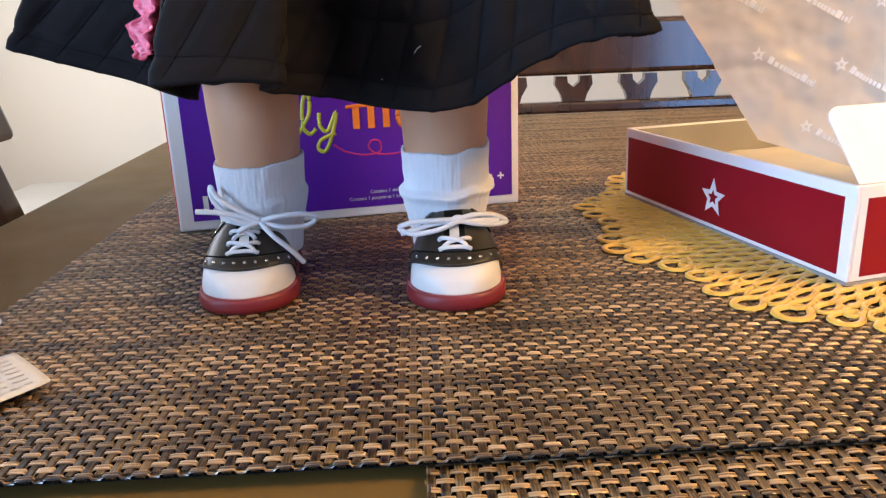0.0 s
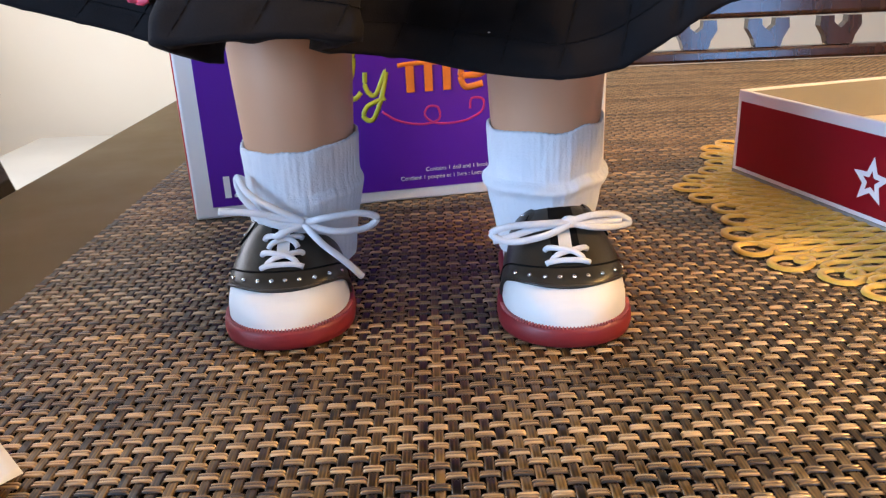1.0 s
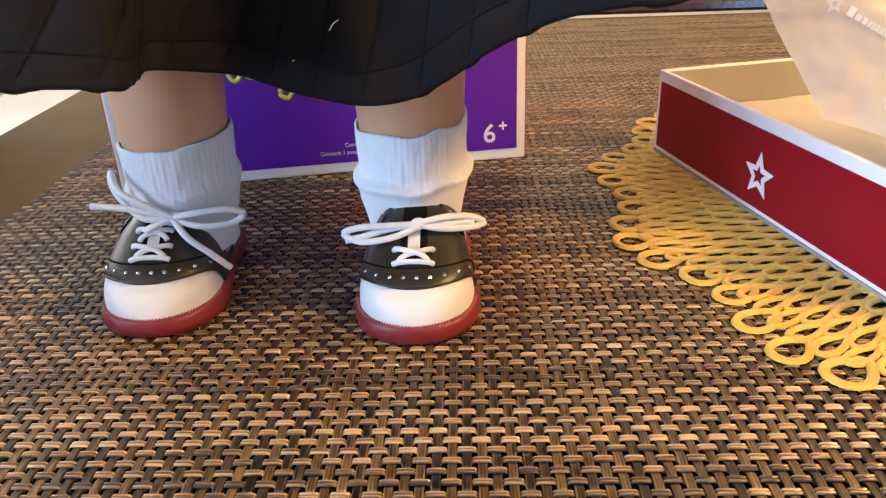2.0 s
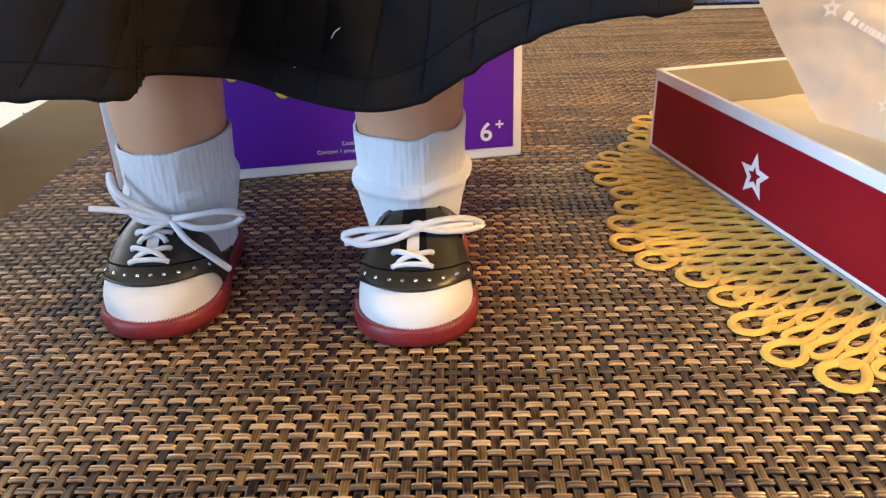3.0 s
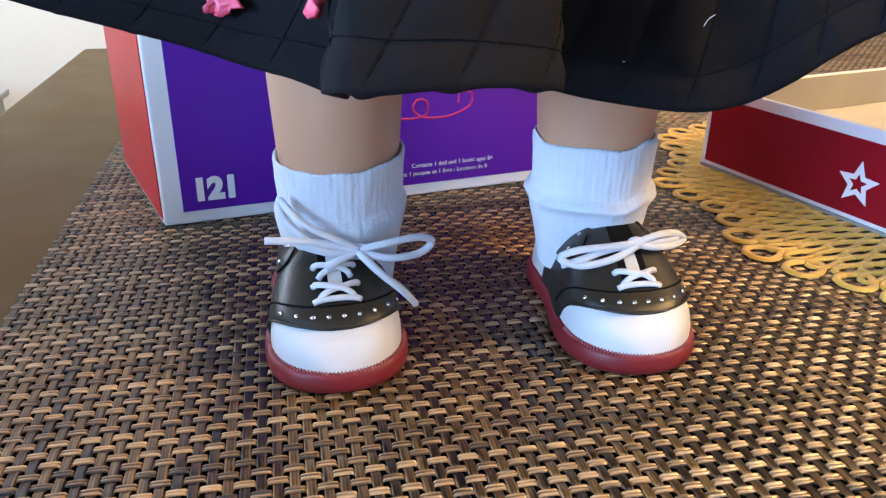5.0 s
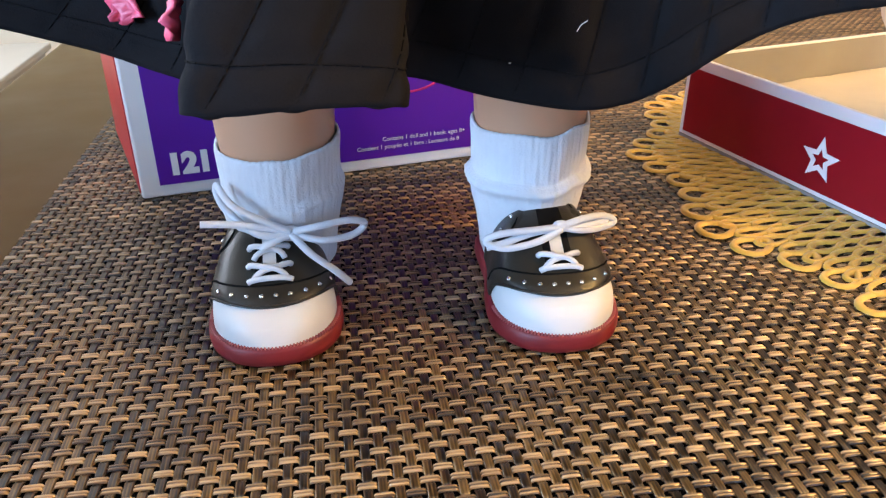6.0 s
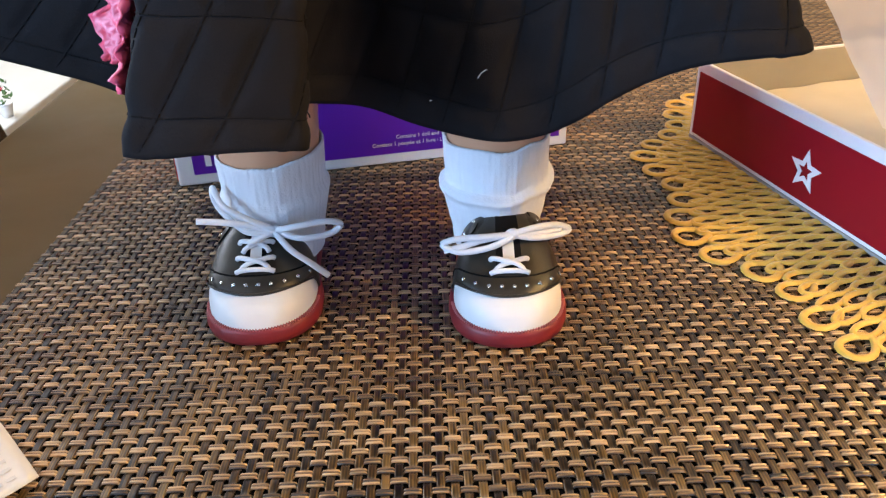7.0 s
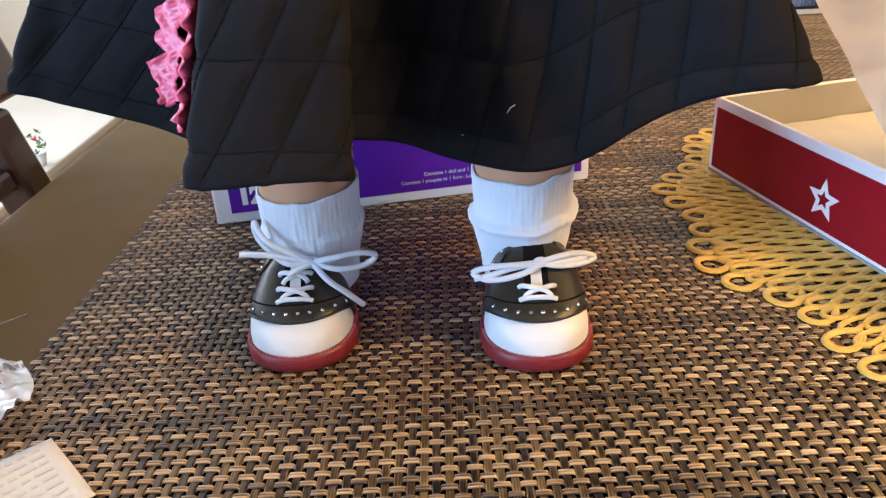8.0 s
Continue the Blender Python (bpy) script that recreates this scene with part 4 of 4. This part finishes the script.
def lint(at, turn, length):
    ob = part("lint_fibre", tube(bmesh.new(), spline([(-length / 2, 0, 0), (0, 0, length * 0.12), (length / 2, 0, 0)], 4), 0.0001, 6), LINT)
    ob.matrix_world = pose(*at, 0, turn, 0)
    tagged(ob, "tiny pale lint fibre caught on the skirt", "lint")


lint((-0.001, 0.2185, 0.112), -45, 0.0034)
lint((-0.015, 0.2305, 0.101), 0, 0.0006)


# ---- loose paper and plastic ----
def paper_slip():
    ob = new("paper_slip")
    ob.matrix_world = pose(-0.1640, 0.2160, 0.0008, 0, 0, 223)
    def place(u, v):
        x, y = 0.11 * u, 0.0415 * v
        return Vector((x, y, 0.0008 + 0.004 * (1 - u) ** 3 * (0.3 + v) * 0.4 + 0.0006 * math.sin(9 * u + 3 * v) + 0.0006))
    part("sheet", thicken(grid(place, 30, 10), 0.00025), SLIP, ob, smooth=True)
    bm = bmesh.new()
    rng = random.Random(8)
    for row in range(8):
        x = 0.005
        while x < 0.100:
            w = rng.uniform(0.002, 0.006)
            p = place(x / 0.11, (0.004 + row * 0.0046) / 0.0415)
            box(bm, p.x, p.x + w, p.y - 0.0008, p.y + 0.0008, p.z + 0.0004, p.z + 0.0005)
            x += w + rng.uniform(0.0008, 0.002)
    tagged(part("print", bm, INK_GREY, ob), kind="stuff")
    tagged(ob, "curled white paper slip with grey print on the mat", "paper")


paper_slip()


def plastic_bag():
    def place(u, v):
        x = -0.180 - 0.115 * u - 0.016 * (2 * v - 1) ** 2
        y = 0.203 + 0.058 * v + 0.010 * u
        z = 0.002 + 0.013 * math.sin(math.pi * v) * (0.35 + 0.65 * u) + max(0, wrinkle((x, y, 0.1), 45, 0.012)) + wrinkle((x, y, 0.7), 120, 0.002)
        return Vector((x, y, max(z, 0.0005)))
    ob = part("plastic_bag", grid(place, 60, 44), PLASTIC, None, "", True)
    rim = spline([(-0.236, 0.262, 0.004), (-0.226, 0.283, 0.006), (-0.2165, 0.307, 0.001)], 8)
    part("sealed_rim", tube(bmesh.new(), rim, 0.0003, 6), PLASTIC, ob, "thin folded plastic rim", True)
    tagged(ob, "crumpled clear plastic bag lying at the mat's edge", "plastic bag")


plastic_bag()


# ---- woven placemats: every strand is a piece of its own ----
PITCH_X, PITCH_Y = 0.00417, 0.00431


def ribbon_mesh(name, along, count, phase, material, amp, width, ridge, per, bumps):
    """One strand that runs flat over a crossing strand and dives under the next; its filaments show as ridges."""
    prof = []
    for k in range(bumps):
        a, w = -1 + 2 * k / bumps, 2 / bumps
        prof += [(a + 0.02, -1.5), (a + w * 0.20, 0.6), (a + w * 0.5, 1.0), (a + w * 0.80, 0.6)] if per > 3 and bumps < 3 else [(a + 0.02, -1.1), (a + w * 0.5, 1.0)]
    prof.append((1.0, -1.2))
    # half the length of the flat stretch, in pitches
    h = 0.60 if along == "x" else 0.66
    if per > 3:
        cycle = [(-h, 0.45), (-h * 0.78, 0.90), (0.0, 1.0), (h * 0.78, 0.90), (h, 0.45), (h + 0.09, -1.0), (2 - h - 0.09, -1.0)]
    else:
        cycle = [(-h, 0.6), (0.0, 1.0), (h, 0.6), (h + 0.10, -1.0), (2 - h - 0.10, -1.0)]
    keys = [(2 * c + phase + o, z) for c in range(-1, count // 2 + 2) for o, z in cycle]
    keys = [(t, z) for t, z in keys if 0 <= t <= count]
    t, lift = np.array([k[0] for k in keys]), amp * np.array([k[1] for k in keys])
    n, m = len(keys) - 1, len(prof)
    verts = np.zeros((n + 1, m, 3))
    for k, (o, q) in enumerate(prof):
        a, b = t * (PITCH_X if along == "x" else PITCH_Y), np.full_like(t, o * width / 2)
        verts[:, k, 0], verts[:, k, 1] = (a, b) if along == "x" else (b, a)
        verts[:, k, 2] = lift + q * ridge
    faces = [[i * m + k, (i + 1) * m + k, (i + 1) * m + k + 1, i * m + k + 1] for i in range(n) for k in range(m - 1)]
    me = bpy.data.meshes.new(name)
    me.from_pydata(verts.reshape(-1, 3).tolist(), [], faces)
    if me.polygons[0].normal.z < 0:
        me.flip_normals()
    me.materials.append(material)
    me.shade_smooth()
    return me


def placemat(x0, y0, wide, deep, top, fine, label):
    """Warp strands across x, weft strands across y; top is the height of its upper face."""
    nx, ny = round(wide / PITCH_X), round(deep / PITCH_Y)
    ob = empty("placemat", (x0, y0, top), label, "placemat", "placemats")
    rng = random.Random(nx * 7 + ny)
    wefts = [ribbon_mesh("weft_strand", "x", nx, ph, WEFT, 0.00050, 0.00235, 0.00024, fine, 2) for ph in (0.5, 1.5)]
    warps = [ribbon_mesh("warp_strand", "y", ny, ph, WARP, 0.00046, 0.00265, 0.00024, fine, 3 if fine > 3 else 2) for ph in (1.5, 0.5)]
    z = -0.00070
    for j in range(ny):
        q = new("weft_strand", wefts[j % 2])
        q.parent = ob
        q.location = (0, (j + 0.5) * PITCH_Y + rng.uniform(-0.00013, 0.00013), z)
        q.rotation_euler = (0, 0, rng.uniform(-0.0006, 0.0006))
    for i in range(nx):
        q = new("warp_strand", warps[i % 2])
        q.parent = ob
        q.location = ((i + 0.5) * PITCH_X + rng.uniform(-0.00015, 0.00015), 0, z)
    # black sheet added under the strands, so the weave gaps look shaded
    part("gap_shade_sheet", block(0.001, nx * PITCH_X - 0.001, 0.001, ny * PITCH_Y - 0.001, z - 0.0012, z - 0.0010), STITCH_AND_SHADE, ob)


placemat(-0.1975, 0.129, 0.558, 0.4185, 0.0, 4, "brown and tan woven vinyl placemat under the doll")
placemat(-0.005, -0.159, 0.54, 0.333, -0.0024, 3, "brown and tan woven vinyl placemat overlapped by another")
placemat(-0.15, 0.44, 0.675, 0.2565, -0.0024, 2, "brown and tan woven vinyl placemat behind the boxes")
placemat(-0.10, 0.60, 0.7425, 0.324, -0.0048, 2, "brown and tan woven vinyl placemat at the far table edge")
